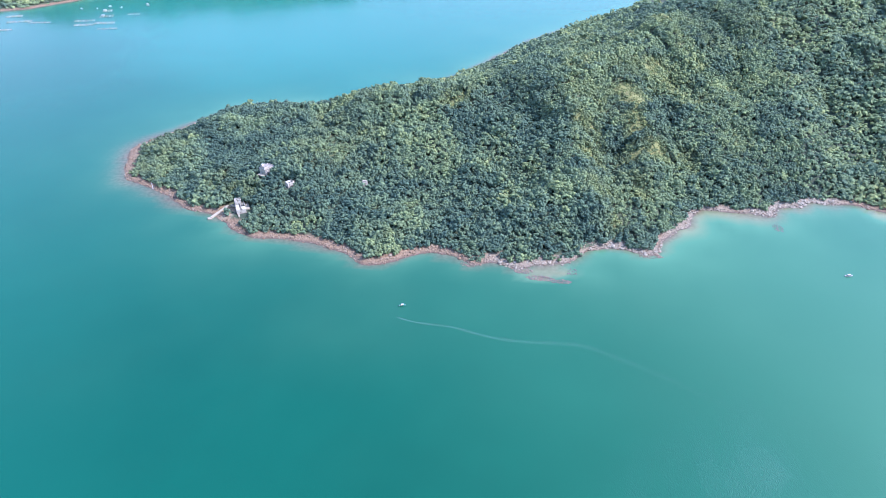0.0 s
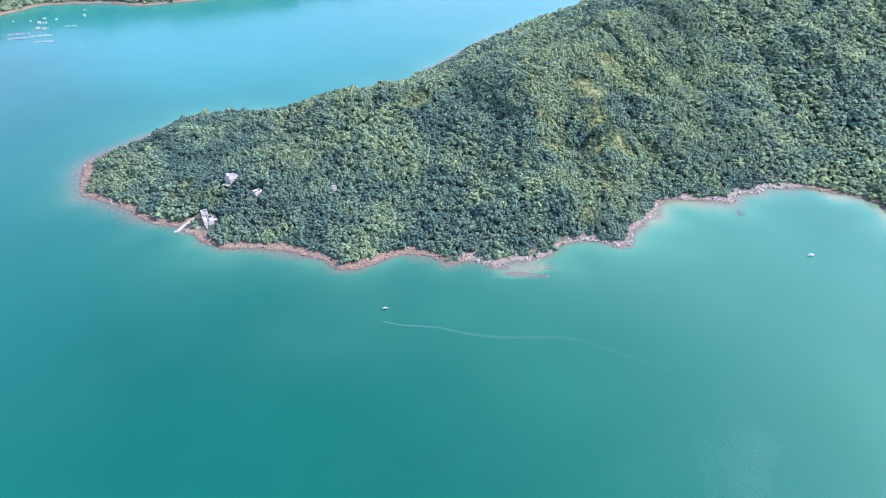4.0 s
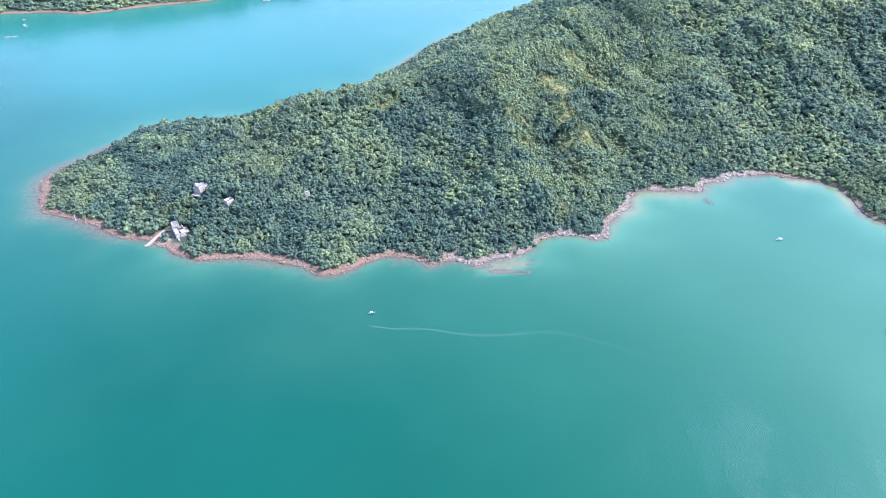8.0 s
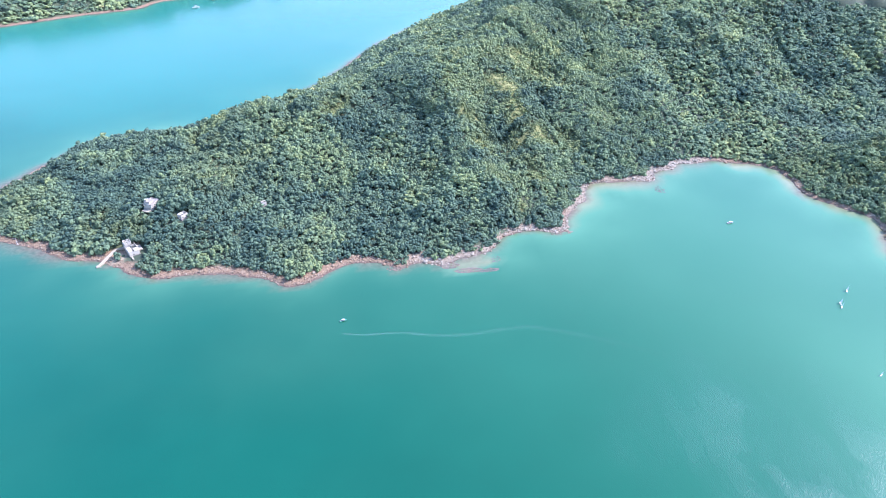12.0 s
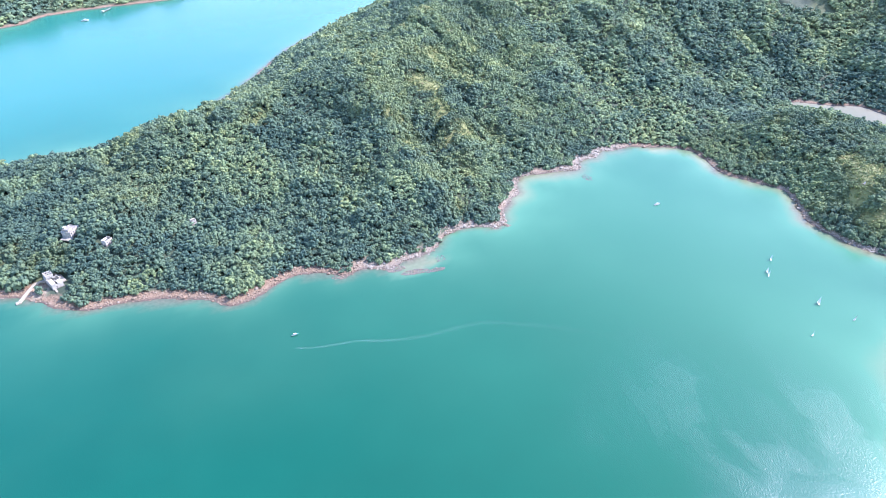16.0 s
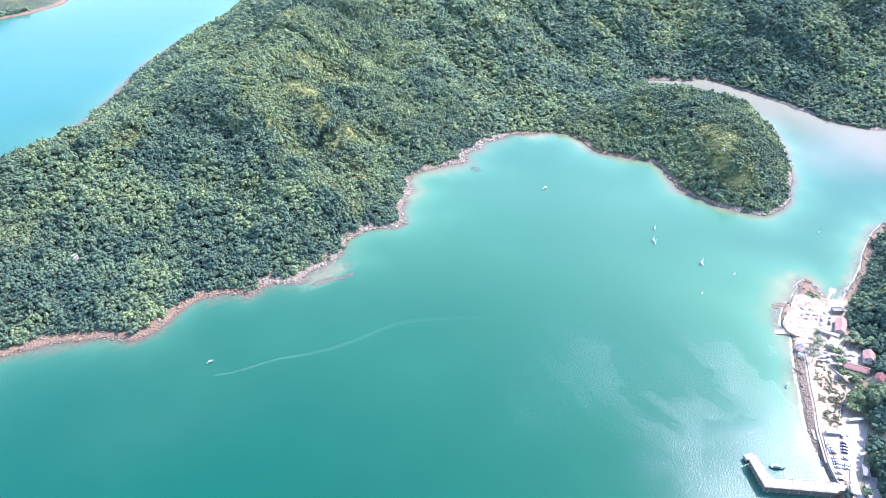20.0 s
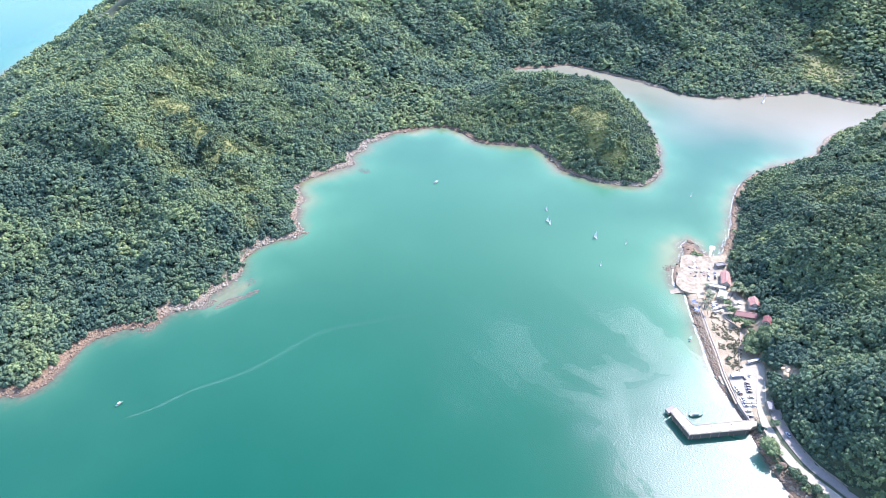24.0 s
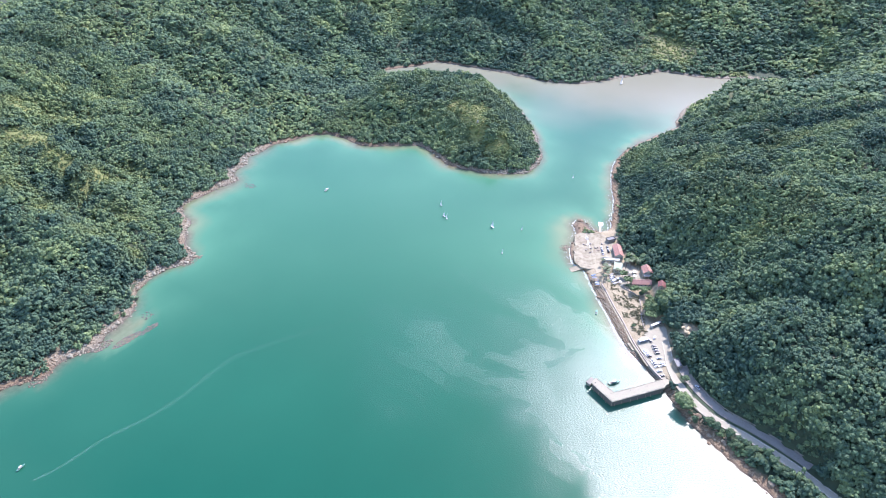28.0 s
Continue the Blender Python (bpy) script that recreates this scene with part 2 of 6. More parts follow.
RIDGES_ROAD = [
    [(523, 245, 62), (600, 240, 62), (700, 268, 50), (800, 288, 44), (880, 280, 34), (930, 250, 18)],
    [(450, 150, 92), (408, 140, 64), (370, 140, 46), (338, 150, 32)],
    [(523, 240, 66), (482, 208, 70), (452, 206, 64), (440, 226, 50), (430, 250, 30)],
    [(430, 60, 105), (360, 60, 80), (308, 70, 60)],
    [(294, 128, 34), (284, 108, 52), (276, 76, 60), (267, 44, 62), (254, 0, 62)],
    [(308, 122, 44), (302, 100, 58), (294, 72, 63), (286, 40, 65)],
    [(-302, 705, 17), (-264, 672, 16), (-240, 740, 26)],
    [(-183, 685, 15), (-150, 760, 34)],
    [(-1180, 1500, 60), (-1060, 1580, 70), (-900, 1700, 95), (-650, 1760, 90), (-400, 1830, 70), (-200, 1850, 40)],
]
RIDGES_SMALL = [
    [(-820, 1600, 45), (-900, 1700, 95)],
]
CRESTS = RIDGES_HEADLAND + RIDGES_LAGOON + RIDGES_EAST + RIDGES_ROAD + RIDGES_SMALL
GULLIES_HEADLAND = [
    [(90, 880, 76), (97, 832, 50), (96, 748, 26), (106, 691, 13), (118, 650, 5)],
    [(-30, 600, 4), (-12, 680, 11), (4, 780, 33), (12, 830, 54)],
    [(164, 665, 4), (172, 760, 18), (178, 880, 52)],
    [(370, 780, 6), (370, 880, 30), (390, 970, 70)],
    [(580, 830, 6), (575, 920, 34), (560, 1010, 70)],
    [(770, 800, 6), (800, 880, 40), (830, 1000, 90)],
    [(960, 470, 5), (1010, 450, 6), (1050, 455, 9), (1080, 600, 60)],
]
GULLIES_EAST = [
    [(1000, 215, 2), (1040, 190, 4), (1080, 200, 8), (1120, 260, 40)],
    [(500, 722, 6), (560, 760, 5), (620, 790, 4)],
    [(384, 218, 4), (400, 205, 7), (402, 188, 13), (408, 172, 26), (424, 162, 50)],
    [(390, 246, 3), (408, 238, 7), (406, 220, 7), (400, 205, 7)],
    [(310, 118, 26), (340, 112, 42)],
]
HOLLOWS = GULLIES_HEADLAND + GULLIES_EAST


def curve_through(points, step):
    """Points about step metres apart on a smooth line through the given ones."""
    p = [np.array(q, float) for q in points]
    p = [2 * p[0] - p[1], *p, 2 * p[-1] - p[-2]]
    out = []
    for a, b, c, d in zip(p, p[1:], p[2:], p[3:]):
        count = max(1, int(np.linalg.norm((c - b)[:2]) / step))
        for k in range(count):
            t = k / count
            out.append(0.5 * (2 * b + (c - a) * t + (2 * a - 5 * b + 4 * c - d) * t * t + (3 * b - a - 3 * c + d) * t ** 3))
    out.append(p[-2])
    return np.array(out)


def ragged(points, amount):
    """The same line with small bays and points."""
    out = points.copy()
    for k, (x, y) in enumerate(points):
        out[k] += amount * np.array(noise.noise_vector((x * 0.045, y * 0.045, 3.1)))[:2] + 0.5 * amount * np.array(noise.noise_vector((x * 0.13, y * 0.13, 9.7)))[:2]
    return out


main_shore = np.concatenate([
    ragged(curve_through(SHORE_POINT + SHORE_COVE[:1], 5), 2.6)[:-1],
    ragged(curve_through(SHORE_COVE + SHORE_LAGOON[:1], 5), 3.0)[:-1],
    ragged(curve_through(SHORE_LAGOON + SHORE_RESORT[:1], 7), 3.0)[:-1],
    curve_through(SHORE_RESORT, 5)[:-1],
    ragged(curve_through(SHORE_RESORT[-1:] + SHORE_UNSEEN + SHORE_POINT[:1], 14), 4.0)[:-1],
])
far_shore = ragged(curve_through(SHORE_FAR + SHORE_FAR[:1], 14), 4.0)[:-1]

CELL, X0, Y0, NX, NY = 5.0, -1260.0, -400.0, 523, 482
grid_x, grid_y = np.meshgrid(X0 + CELL * np.arange(NX), Y0 + CELL * np.arange(NY))


def shore_distance(px, py, ring):
    """Metres from the ring, positive inside it."""
    px, py = px.astype(np.float32).ravel(), py.astype(np.float32).ravel()
    best, inside = np.full(len(px), 1e9, np.float32), np.zeros(len(px), bool)
    for (ax, ay), (bx, by) in zip(ring, np.roll(ring, -1, axis=0)):
        dx, dy = bx - ax, by - ay
        t = np.clip(((px - ax) * dx + (py - ay) * dy) / max(dx * dx + dy * dy, 1e-6), 0, 1)
        best = np.minimum(best, (px - ax - t * dx) ** 2 + (py - ay - t * dy) ** 2)
        if dy:
            inside ^= ((ay > py) != (by > py)) & (px < ax + (py - ay) * dx / dy)
    return np.where(inside, 1, -1) * np.sqrt(best)


def all_distance(px, py):
    shape = np.shape(px)
    return np.maximum(shore_distance(px, py, main_shore), shore_distance(px, py, far_shore)).reshape(shape).astype(float)


def wavy(px, py, size, octaves=4, seed=0, rough=0.5):
    """Smooth random relief, about -1 to 1."""
    rng, out, weight = np.random.default_rng(seed), np.zeros(np.shape(px)), 1.0
    for k in range(octaves):
        table = rng.uniform(-1, 1, (64, 64))
        u, v = (px / size + 7.3 * k) % 64, (py / size + 3.1 * k) % 64
        i, j = u.astype(int) % 64, v.astype(int) % 64
        s, t = u - np.floor(u), v - np.floor(v)
        s, t = s * s * (3 - 2 * s), t * t * (3 - 2 * t)
        i2, j2 = (i + 1) % 64, (j + 1) % 64
        out += weight * ((table[j, i] * (1 - s) + table[j, i2] * s) * (1 - t) + (table[j2, i] * (1 - s) + table[j2, i2] * s) * t)
        size, weight = size / 2, weight * rough
    return out


def eased(v, low, high):
    t = np.clip((v - low) / (high - low), 0, 1)
    return t * t * (3 - 2 * t)


inland = all_distance(grid_x, grid_y)


def relax(level):
    """The smoothest land that keeps the shores, crests and hollows, from coarse to fine."""
    start = None
    for skip in (16, 8, 4, 2, 1):
        sea = inland[::skip, ::skip] <= 0
        held, value = sea.copy(), np.zeros(sea.shape)
        for line in level:
            for x, y, z in curve_through(line, CELL * skip * 0.5):
                i, j = round((x - X0) / CELL / skip), round((y - Y0) / CELL / skip)
                if 0 <= i < sea.shape[1] and 0 <= j < sea.shape[0] and not sea[j, i]:
                    held[j, i], value[j, i] = True, z
        if start is None:
            h = np.zeros(sea.shape)
        else:
            h = np.kron(start, np.ones((2, 2)))
            h = np.pad(h, ((0, max(0, sea.shape[0] - h.shape[0])), (0, max(0, sea.shape[1] - h.shape[1]))), "edge")[: sea.shape[0], : sea.shape[1]]
        h = np.where(held, value, h)
        for _ in range(160):
            p = np.pad(h, 1, "edge")
            h = np.where(held, value, (p[:-2, 1:-1] + p[2:, 1:-1] + p[1:-1, :-2] + p[1:-1, 2:]) / 4)
        start = h
    for _ in range(14):
        p = np.pad(h, 1, "edge")
        h = (4 * h + p[:-2, 1:-1] + p[2:, 1:-1] + p[1:-1, :-2] + p[1:-1, 2:]) / 8
    return h


hills = relax(CRESTS + HOLLOWS)
back = eased(inland, 10, 60)
shelf = np.where((grid_x > 430) & (grid_y > 365), 0.34, 0.13)
height = shelf * np.minimum(inland, 16) + back * hills + (1 - back) * 0.25 * hills * (inland > 0)
islet = eased(-np.hypot(grid_x - 540, grid_y - 520), -130, -80)
height += (1 - 0.85 * islet) * eased(inland, 15, 90) * (9.0 * wavy(grid_x, grid_y, 85, 4, 5) - 13.0 * np.exp(-(wavy(grid_x, grid_y, 105, 2, 6) / 0.17) ** 2) * np.minimum(1, hills / 45))
height = np.where(inland > 0, np.maximum(height, 0.06 * np.minimum(inland, 20)), np.maximum(0.22 * inland, -9))


def near_line(line, px, py):
    """Distance from a line of x, y, z and the z of its nearest place."""
    best, level = np.full(np.shape(px), 1e9), np.zeros(np.shape(px))
    for a, b in zip(line, line[1:]):
        d = (b - a)[:2]
        t = np.clip(((px - a[0]) * d[0] + (py - a[1]) * d[1]) / max(d @ d, 1e-6), 0, 1)
        off = np.hypot(px - a[0] - t * d[0], py - a[1] - t * d[1])
        level = np.where(off < best, a[2] + t * (b[2] - a[2]), level)
        best = np.minimum(best, off)
    return best, level


def in_ring(ring, px, py):
    return shore_distance(np.asarray(px, float), np.asarray(py, float), np.array(ring, float)).reshape(np.shape(px))


RESORT = [(436, 292), (418, 294), (402, 312), (376, 304), (355, 291), (348, 275), (327, 256), (299, 229), (273, 204), (250, 171), (240, 150), (250, 147), (268, 158), (290, 168), (306, 178), (326, 194), (344, 206), (362, 214), (378, 220), (378, 238), (398, 258), (432, 278)]
ROAD = [(302, 180, 2.6), (290, 174, 2.6), (274, 165, 2.65), (258, 157, 3.1), (247, 149, 4.0), (237, 139.5, 4.8), (227, 126, 5.4), (220.5, 113, 5.8), (217.5, 101, 6.0), (216, 90, 6.2), (213, 76, 6.4), (206, 50, 6.8), (190, 8, 7.0), (170, -60, 7.2), (140, -140, 7.4)]
road_line = curve_through(ROAD, 4)
BAND = [(262, 149.5, 5.0), (252, 141.5, 5.6), (243, 131.5, 6.2), (234.5, 119, 6.8), (227.5, 104, 7.1), (225, 87, 7.2), (219, 62, 7.4), (212, 40, 7.6)]
band_line = curve_through(BAND, 4)
flat = eased(in_ring(RESORT, grid_x, grid_y), -7, 3) * (inland > 0)
height = height * (1 - flat) + flat * np.minimum(2.6, 0.5 + 0.35 * np.maximum(inland, 0))
off, level = near_line(road_line, grid_x, grid_y)
keep = eased(off, 4.0, 9.5)
height = np.where(inland > 0, height * keep + (1 - keep) * level, height)
off, level = near_line(band_line, grid_x, grid_y)
keep = eased(off, 4.5, 9.0)
height = np.where(inland > 0, height * keep + (1 - keep) * (level - 0.5), height)

# level ground for the houses on the headland
PADS = [(-300.5, 695.5, 10, 18.6), (-264, 668, 8, 19.0), (-183, 690, 5, 14.0), (-312, 636, 10, 4.0), (-330, 634, 8, 1.7)]
for x, y, r, z in PADS:
    keep = eased(np.hypot(grid_x - x, grid_y - y), r, 2.2 * r)
    height = np.where(inland > 6, height * keep + (1 - keep) * z, height)

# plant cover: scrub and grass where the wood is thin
# first six spots paint the spur's sunlit east flank lighter; the rest is scrub
SCRUB_AND_LIT_FLANK = [(58, 900, 30, 0.9), (66, 850, 30, 0.9), (68, 798, 30, 0.9), (74, 745, 30, 0.85), (80, 692, 28, 0.7), (88, 650, 22, 0.5), (124, 862, 36, 1.1), (121, 815, 28, 1.05), (153, 778, 34, 0.95), (123, 774, 24, 0.9), (-95, 850, 30, 0.7), (118, 930, 44, 0.6), (175, 930, 44, 0.7), (215, 900, 36, 0.6), (-90, 872, 34, 0.5), (250, 1010, 50, 0.4), (592, 700, 24, 1.1), (515, 508, 40, 1.3), (531, 536, 34, 1.3), (543, 564, 28, 1.3), (507, 478, 30, 1.2), (540, 680, 30, 1.05), (492, 636, 20, 0.8), (570, 650, 26, 0.5), (525, 640, 24, 0.5)]
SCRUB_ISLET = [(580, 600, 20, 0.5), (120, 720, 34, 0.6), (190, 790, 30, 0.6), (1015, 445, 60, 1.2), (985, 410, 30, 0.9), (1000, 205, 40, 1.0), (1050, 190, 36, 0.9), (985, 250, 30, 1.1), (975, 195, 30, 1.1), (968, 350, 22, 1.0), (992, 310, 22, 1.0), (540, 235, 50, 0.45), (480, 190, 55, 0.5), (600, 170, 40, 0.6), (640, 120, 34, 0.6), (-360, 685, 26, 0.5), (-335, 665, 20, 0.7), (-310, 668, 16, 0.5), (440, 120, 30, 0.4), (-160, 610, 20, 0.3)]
THIN = SCRUB_AND_LIT_FLANK + SCRUB_ISLET


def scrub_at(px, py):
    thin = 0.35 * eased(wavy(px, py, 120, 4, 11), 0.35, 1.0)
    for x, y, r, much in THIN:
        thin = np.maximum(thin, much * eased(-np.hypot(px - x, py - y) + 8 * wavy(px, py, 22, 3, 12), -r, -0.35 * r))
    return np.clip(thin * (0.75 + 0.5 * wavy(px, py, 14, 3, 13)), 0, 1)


PALE = [(20, 580, 70), (110, 612, 60), (180, 690, 70), (300, 735, 90), (500, 440, 90), (600, 560, 170), (800, 500, 240), (900, 330, 200)]


def pale_at(px, py):
    out = np.zeros(np.shape(px))
    for x, y, r in PALE:
        out = np.maximum(out, eased(-np.hypot(px - x, py - y), -r, -0.5 * r))
    return out


def ground_z(x, y):
    """The height of the land, for one place or for many."""
    u, v = (np.asarray(x, float) - X0) / CELL, (np.asarray(y, float) - Y0) / CELL
    i, j = np.clip(u.astype(int), 0, NX - 2), np.clip(v.astype(int), 0, NY - 2)
    s, t = u - i, v - j
    return (height[j, i] * (1 - s) + height[j, i + 1] * s) * (1 - t) + (height[j + 1, i] * (1 - s) + height[j + 1, i + 1] * s) * t


def mesh_of(name, verts, faces, material, smooth=False, **values):
    """A mesh from arrays, faces all of one size, with float attributes on its points."""
    me = bpy.data.meshes.new(name)
    verts, faces = np.asarray(verts, np.float32), np.asarray(faces, np.int32)
    me.vertices.add(len(verts)), me.loops.add(faces.size), me.polygons.add(len(faces))
    me.vertices.foreach_set("co", verts.ravel())
    me.loops.foreach_set("vertex_index", faces.ravel())
    me.polygons.foreach_set("loop_start", np.arange(0, faces.size, faces.shape[1], dtype=np.int32))
    me.polygons.foreach_set("use_smooth", np.full(len(faces), smooth))
    for key, value in values.items():
        me.attributes.new(key, "FLOAT", "POINT").data.foreach_set("value", np.asarray(value, np.float32).ravel())
    me.materials.append(material)
    me.update(calc_edges=True)
    me.validate()
    return me


def sheet(nx, ny):
    k = (np.arange(nx - 1)[None] + nx * np.arange(ny - 1)[:, None]).ravel()
    return np.stack([k, k + 1, k + nx + 1, k + nx], 1)


bare = np.clip(eased(in_ring(RESORT, grid_x, grid_y), -2, 2), 0, 1) * (inland > 0)
bare = np.maximum(bare, eased(-np.hypot((grid_x - 294) * 0.8, grid_y - 157), -9, -5))
bare = np.maximum(bare, 0.16 * eased(-np.hypot((grid_x - 1012) / 46, (grid_y - 440) / 52) - 0.35 * wavy(grid_x, grid_y, 30, 3, 33), -0.9, -0.6))
bare = np.maximum(bare, 0.8 * eased(-np.hypot(grid_x - 281, grid_y - 49), -6, -2))
bare = np.maximum(bare, 0.8 * eased(-np.hypot(grid_x - 342, grid_y - 199), -15, -8))
bare = np.maximum(bare, 0.95 * eased(-np.hypot(grid_x + 326, grid_y - 627), -12, -6) * (inland > 1))
faces = sheet(NX, NY)
dry = (height.ravel()[faces].max(1) > -2.5)
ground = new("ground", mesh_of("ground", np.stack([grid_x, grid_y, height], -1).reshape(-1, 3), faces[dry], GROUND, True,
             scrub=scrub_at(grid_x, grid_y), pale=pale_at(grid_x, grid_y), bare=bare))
tagged(ground, "green hilly land with a reddish gravel and boulder shore", "land", kind="structure")

# the sea: fine cells near the shores, wide ones out to the horizon
wx = np.concatenate([np.linspace(-9000, -1400, 20), np.arange(-1320, 1360, 10.5), np.linspace(1420, 9000, 20)])
wy = np.concatenate([np.linspace(-9000, -500, 20), np.arange(-420, 2000, 10.5), np.linspace(2100, 9000, 20)])
sea_x, sea_y = np.meshgrid(wx, wy)
sea_in = all_distance(sea_x, sea_y)
offshore = -sea_in + 9 * wavy(sea_x, sea_y, 40, 3, 21)
in_cove = 0.45 + 0.55 * eased(sea_x, -20, 160)
tip = eased(-np.hypot(sea_x + 470, sea_y - 730), -170, -60)
flat = np.maximum(tip, 0.3 * eased(-np.hypot(sea_x - 40, sea_y - 580), -60, -25))
flat = np.maximum(flat, 0.7 * eased(-np.hypot(sea_x - 290, sea_y - 730), -110, -50))
bed = 0.85 * np.exp(-(np.maximum(-sea_in + 4 * wavy(sea_x, sea_y, 25, 3, 27), 0) / (4.5 + 9 * flat)) ** 1.5)
shoal = np.clip(0.50 * in_cove * np.exp(-np.maximum(offshore, 0) / 13) + 0.30 * in_cove * np.exp(-np.maximum(offshore, 0) / 38) + 0.14 * np.exp(-np.maximum(offshore, 0) / 110) * (0.75 + 0.5 * wavy(sea_x, sea_y, 90, 3, 22)), 0, 1)
bay = np.exp(-(np.hypot(sea_x - 330, sea_y - 560) / 260) ** 2)
shoal = np.clip(shoal + 0.42 * np.exp(-np.maximum(offshore, 0) / 22) * eased(-np.hypot(sea_x + 270, (sea_y - 950) * 0.8), -170, -60), 0, 1)
pool = eased(-np.hypot((sea_x - 26 - 0.6 * (sea_y - 568)) / 30, (sea_y - 567) / 13), -1.25, -0.75)
shoal = np.maximum(shoal, 0.84 * pool * (sea_in < 0))
bed = np.maximum(bed, 0.35 * pool * (sea_in < 0))
shoal = np.clip(shoal + (0.33 * bay + 0.22 * np.exp(-(np.hypot(sea_x - 350, sea_y - 335) / 110) ** 2)) * (sea_in < 0), 0, 1)
silt = 0.92 * eased(sea_x + 0.25 * sea_y + 26 * wavy(sea_x, sea_y, 80, 3, 23), 740, 950) * (sea_y < 900) * (sea_y > 150)
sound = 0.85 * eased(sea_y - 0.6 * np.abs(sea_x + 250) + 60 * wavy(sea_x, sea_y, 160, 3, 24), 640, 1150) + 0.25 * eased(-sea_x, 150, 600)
ruffle = eased(-np.hypot(sea_x - 200, (sea_y - 130) * 0.72) + 55 * wavy(sea_x, sea_y, 110, 3, 25), -185, -60)
# patch of extra gloss and chop added where the sun's glint falls
glint_zone = eased(-np.hypot(sea_x - 205, (sea_y - 105) * 0.8) + 30 * wavy(sea_x, sea_y, 60, 3, 28), -125, -45)
ruffle = np.maximum(ruffle, 0.06 * eased(wavy(sea_x, sea_y, 200, 3, 26), 0.2, 0.8))
foam = 0.72 * np.clip(1 - (-sea_in) / 12, 0, 1) * eased(-np.hypot(sea_x - 420, sea_y - 330), -150, -60)
WAKE = [(-107, 479, 0), (-86, 474, 0), (-55, 472, 0), (-25, 464, 0), (5, 461, 0), (40, 463, 0), (62, 462, 0), (92, 449, 0), (121, 435, 0), (147, 419, 0), (178, 402, 0)]
sea = new("sea", mesh_of("sea", np.stack([sea_x, sea_y, 0 * sea_x], -1).reshape(-1, 3), sheet(len(wx), len(wy)), WATER, True, shoal=shoal, silt=silt, foam=foam, sound=sound, ruffle=ruffle, glint_zone=glint_zone, bed=bed))
tagged(sea, "calm turquoise sea, paler over the shallows", "water", kind="structure")


# ---- things: helpers ----
CONCRETE = worn("weathered_concrete", (0.22, 0.20, 0.165), 0.85, grime=0.45)
# pier walls: shade painted in as a darker concrete, with grime over it
SHADED_WALL = worn("shaded_stained_pier_wall", (0.105, 0.098, 0.086), 0.85, scale=0.4, grime=0.5)
PALE_CONCRETE = worn("sunlit_concrete", (0.295, 0.268, 0.192), 0.85, grime=0.3)
PLASTER = worn("white_plaster", (0.40, 0.378, 0.30), 0.8, grime=0.45)
ROAD_PAINT = worn("road_paint", (0.7, 0.68, 0.6), 0.7)
RED_TILE = worn("red_roof_tile", (0.40, 0.205, 0.155), 0.75)
GREEN_SHEET = worn("pale_green_sheet_roof", (0.20, 0.27, 0.17), 0.6)
GREY_SHEET = worn("grey_sheet_roof", (0.36, 0.38, 0.40), 0.5, 0.2)
DARK_SHEET = worn("dark_sheet_roof", (0.075, 0.085, 0.10), 0.6)
WOOD = worn("grey_timber", (0.30, 0.24, 0.18), 0.85)
WHITE_PAINT = worn("white_boat_paint", (0.46, 0.46, 0.43), 0.4, grime=0.25)
SAIL = worn("sail_cloth", (0.74, 0.73, 0.70), 0.8, grime=0.08)
GREEN_PAINT = worn("green_boat_paint", (0.05, 0.22, 0.16), 0.4)
BLUE_PAINT = worn("blue_paint", (0.05, 0.16, 0.38), 0.4)
TYRE = worn("rubber", (0.025, 0.025, 0.027), 0.8)
RIM = worn("wheel_rim", (0.5, 0.5, 0.52), 0.35, 0.8)
LAMP_GLASS = worn("lamp_glass", (0.75, 0.75, 0.72), 0.15)
STONE = worn("wall_stone", (0.34, 0.29, 0.24), 0.9, scale=1.5, grime=0.4)
GRASS = worn("dry_lawn", (0.33, 0.285, 0.19), 0.95, scale=0.8)
FLOAT = worn("blue_float", (0.08, 0.20, 0.34), 0.5)
PALM = worn("palm_leaf", (0.07, 0.10, 0.035), 0.6)
COVER = worn("boat_cover", (0.42, 0.395, 0.35), 0.8)
DRY_LEAF = worn("dusty_leaves", (0.125, 0.115, 0.055), 0.85, scale=1.2)


def glass_material():
    n = Nodes("window_glass")
    return n.done((0.03, 0.045, 0.055), 0.06)


def foam_material():
    n = Nodes("foam_streak")
    churned = n.noise(0.35, 4, 0.7)
    return n.done(n.mix(n.span(churned, 0.35, 0.65), (0.18, 0.30, 0.27), (0.55, 0.60, 0.58)), 0.5)


def yard_material():
    n = Nodes("sandy_yard")
    fine, mid, wide = n.noise(1.6, 5, 0.7), n.noise(0.22, 4, 0.65), n.noise(0.07, 3)
    base = n.ramp(mid, (0.35, (0.140, 0.112, 0.066)), (0.5, (0.240, 0.207, 0.134)), (0.65, (0.305, 0.270, 0.185)))
    base = n.mix(n.span(fine, 0.45, 0.7, 0, 0.5), base, (0.22, 0.19, 0.15))
    base = n.mix(n.span(wide, 0.55, 0.7, 0, 0.6), base, (0.26, 0.20, 0.15))
    return n.done(base, 0.9, 0.0, n.bump(fine, 0.4, 0.1))


YARD = yard_material()
GLASS, SURF = glass_material(), foam_material()


def part(name, bm, material, parent, label="", at=None):
    """One mesh part of a thing."""
    me = bpy.data.meshes.new(name)
    bm.to_mesh(me)
    bm.free()
    me.materials.append(material)
    ob = new(name, me)
    ob.parent = parent
    if at is not None:
        ob.matrix_basis = at
    return tagged(ob, label) if label else ob


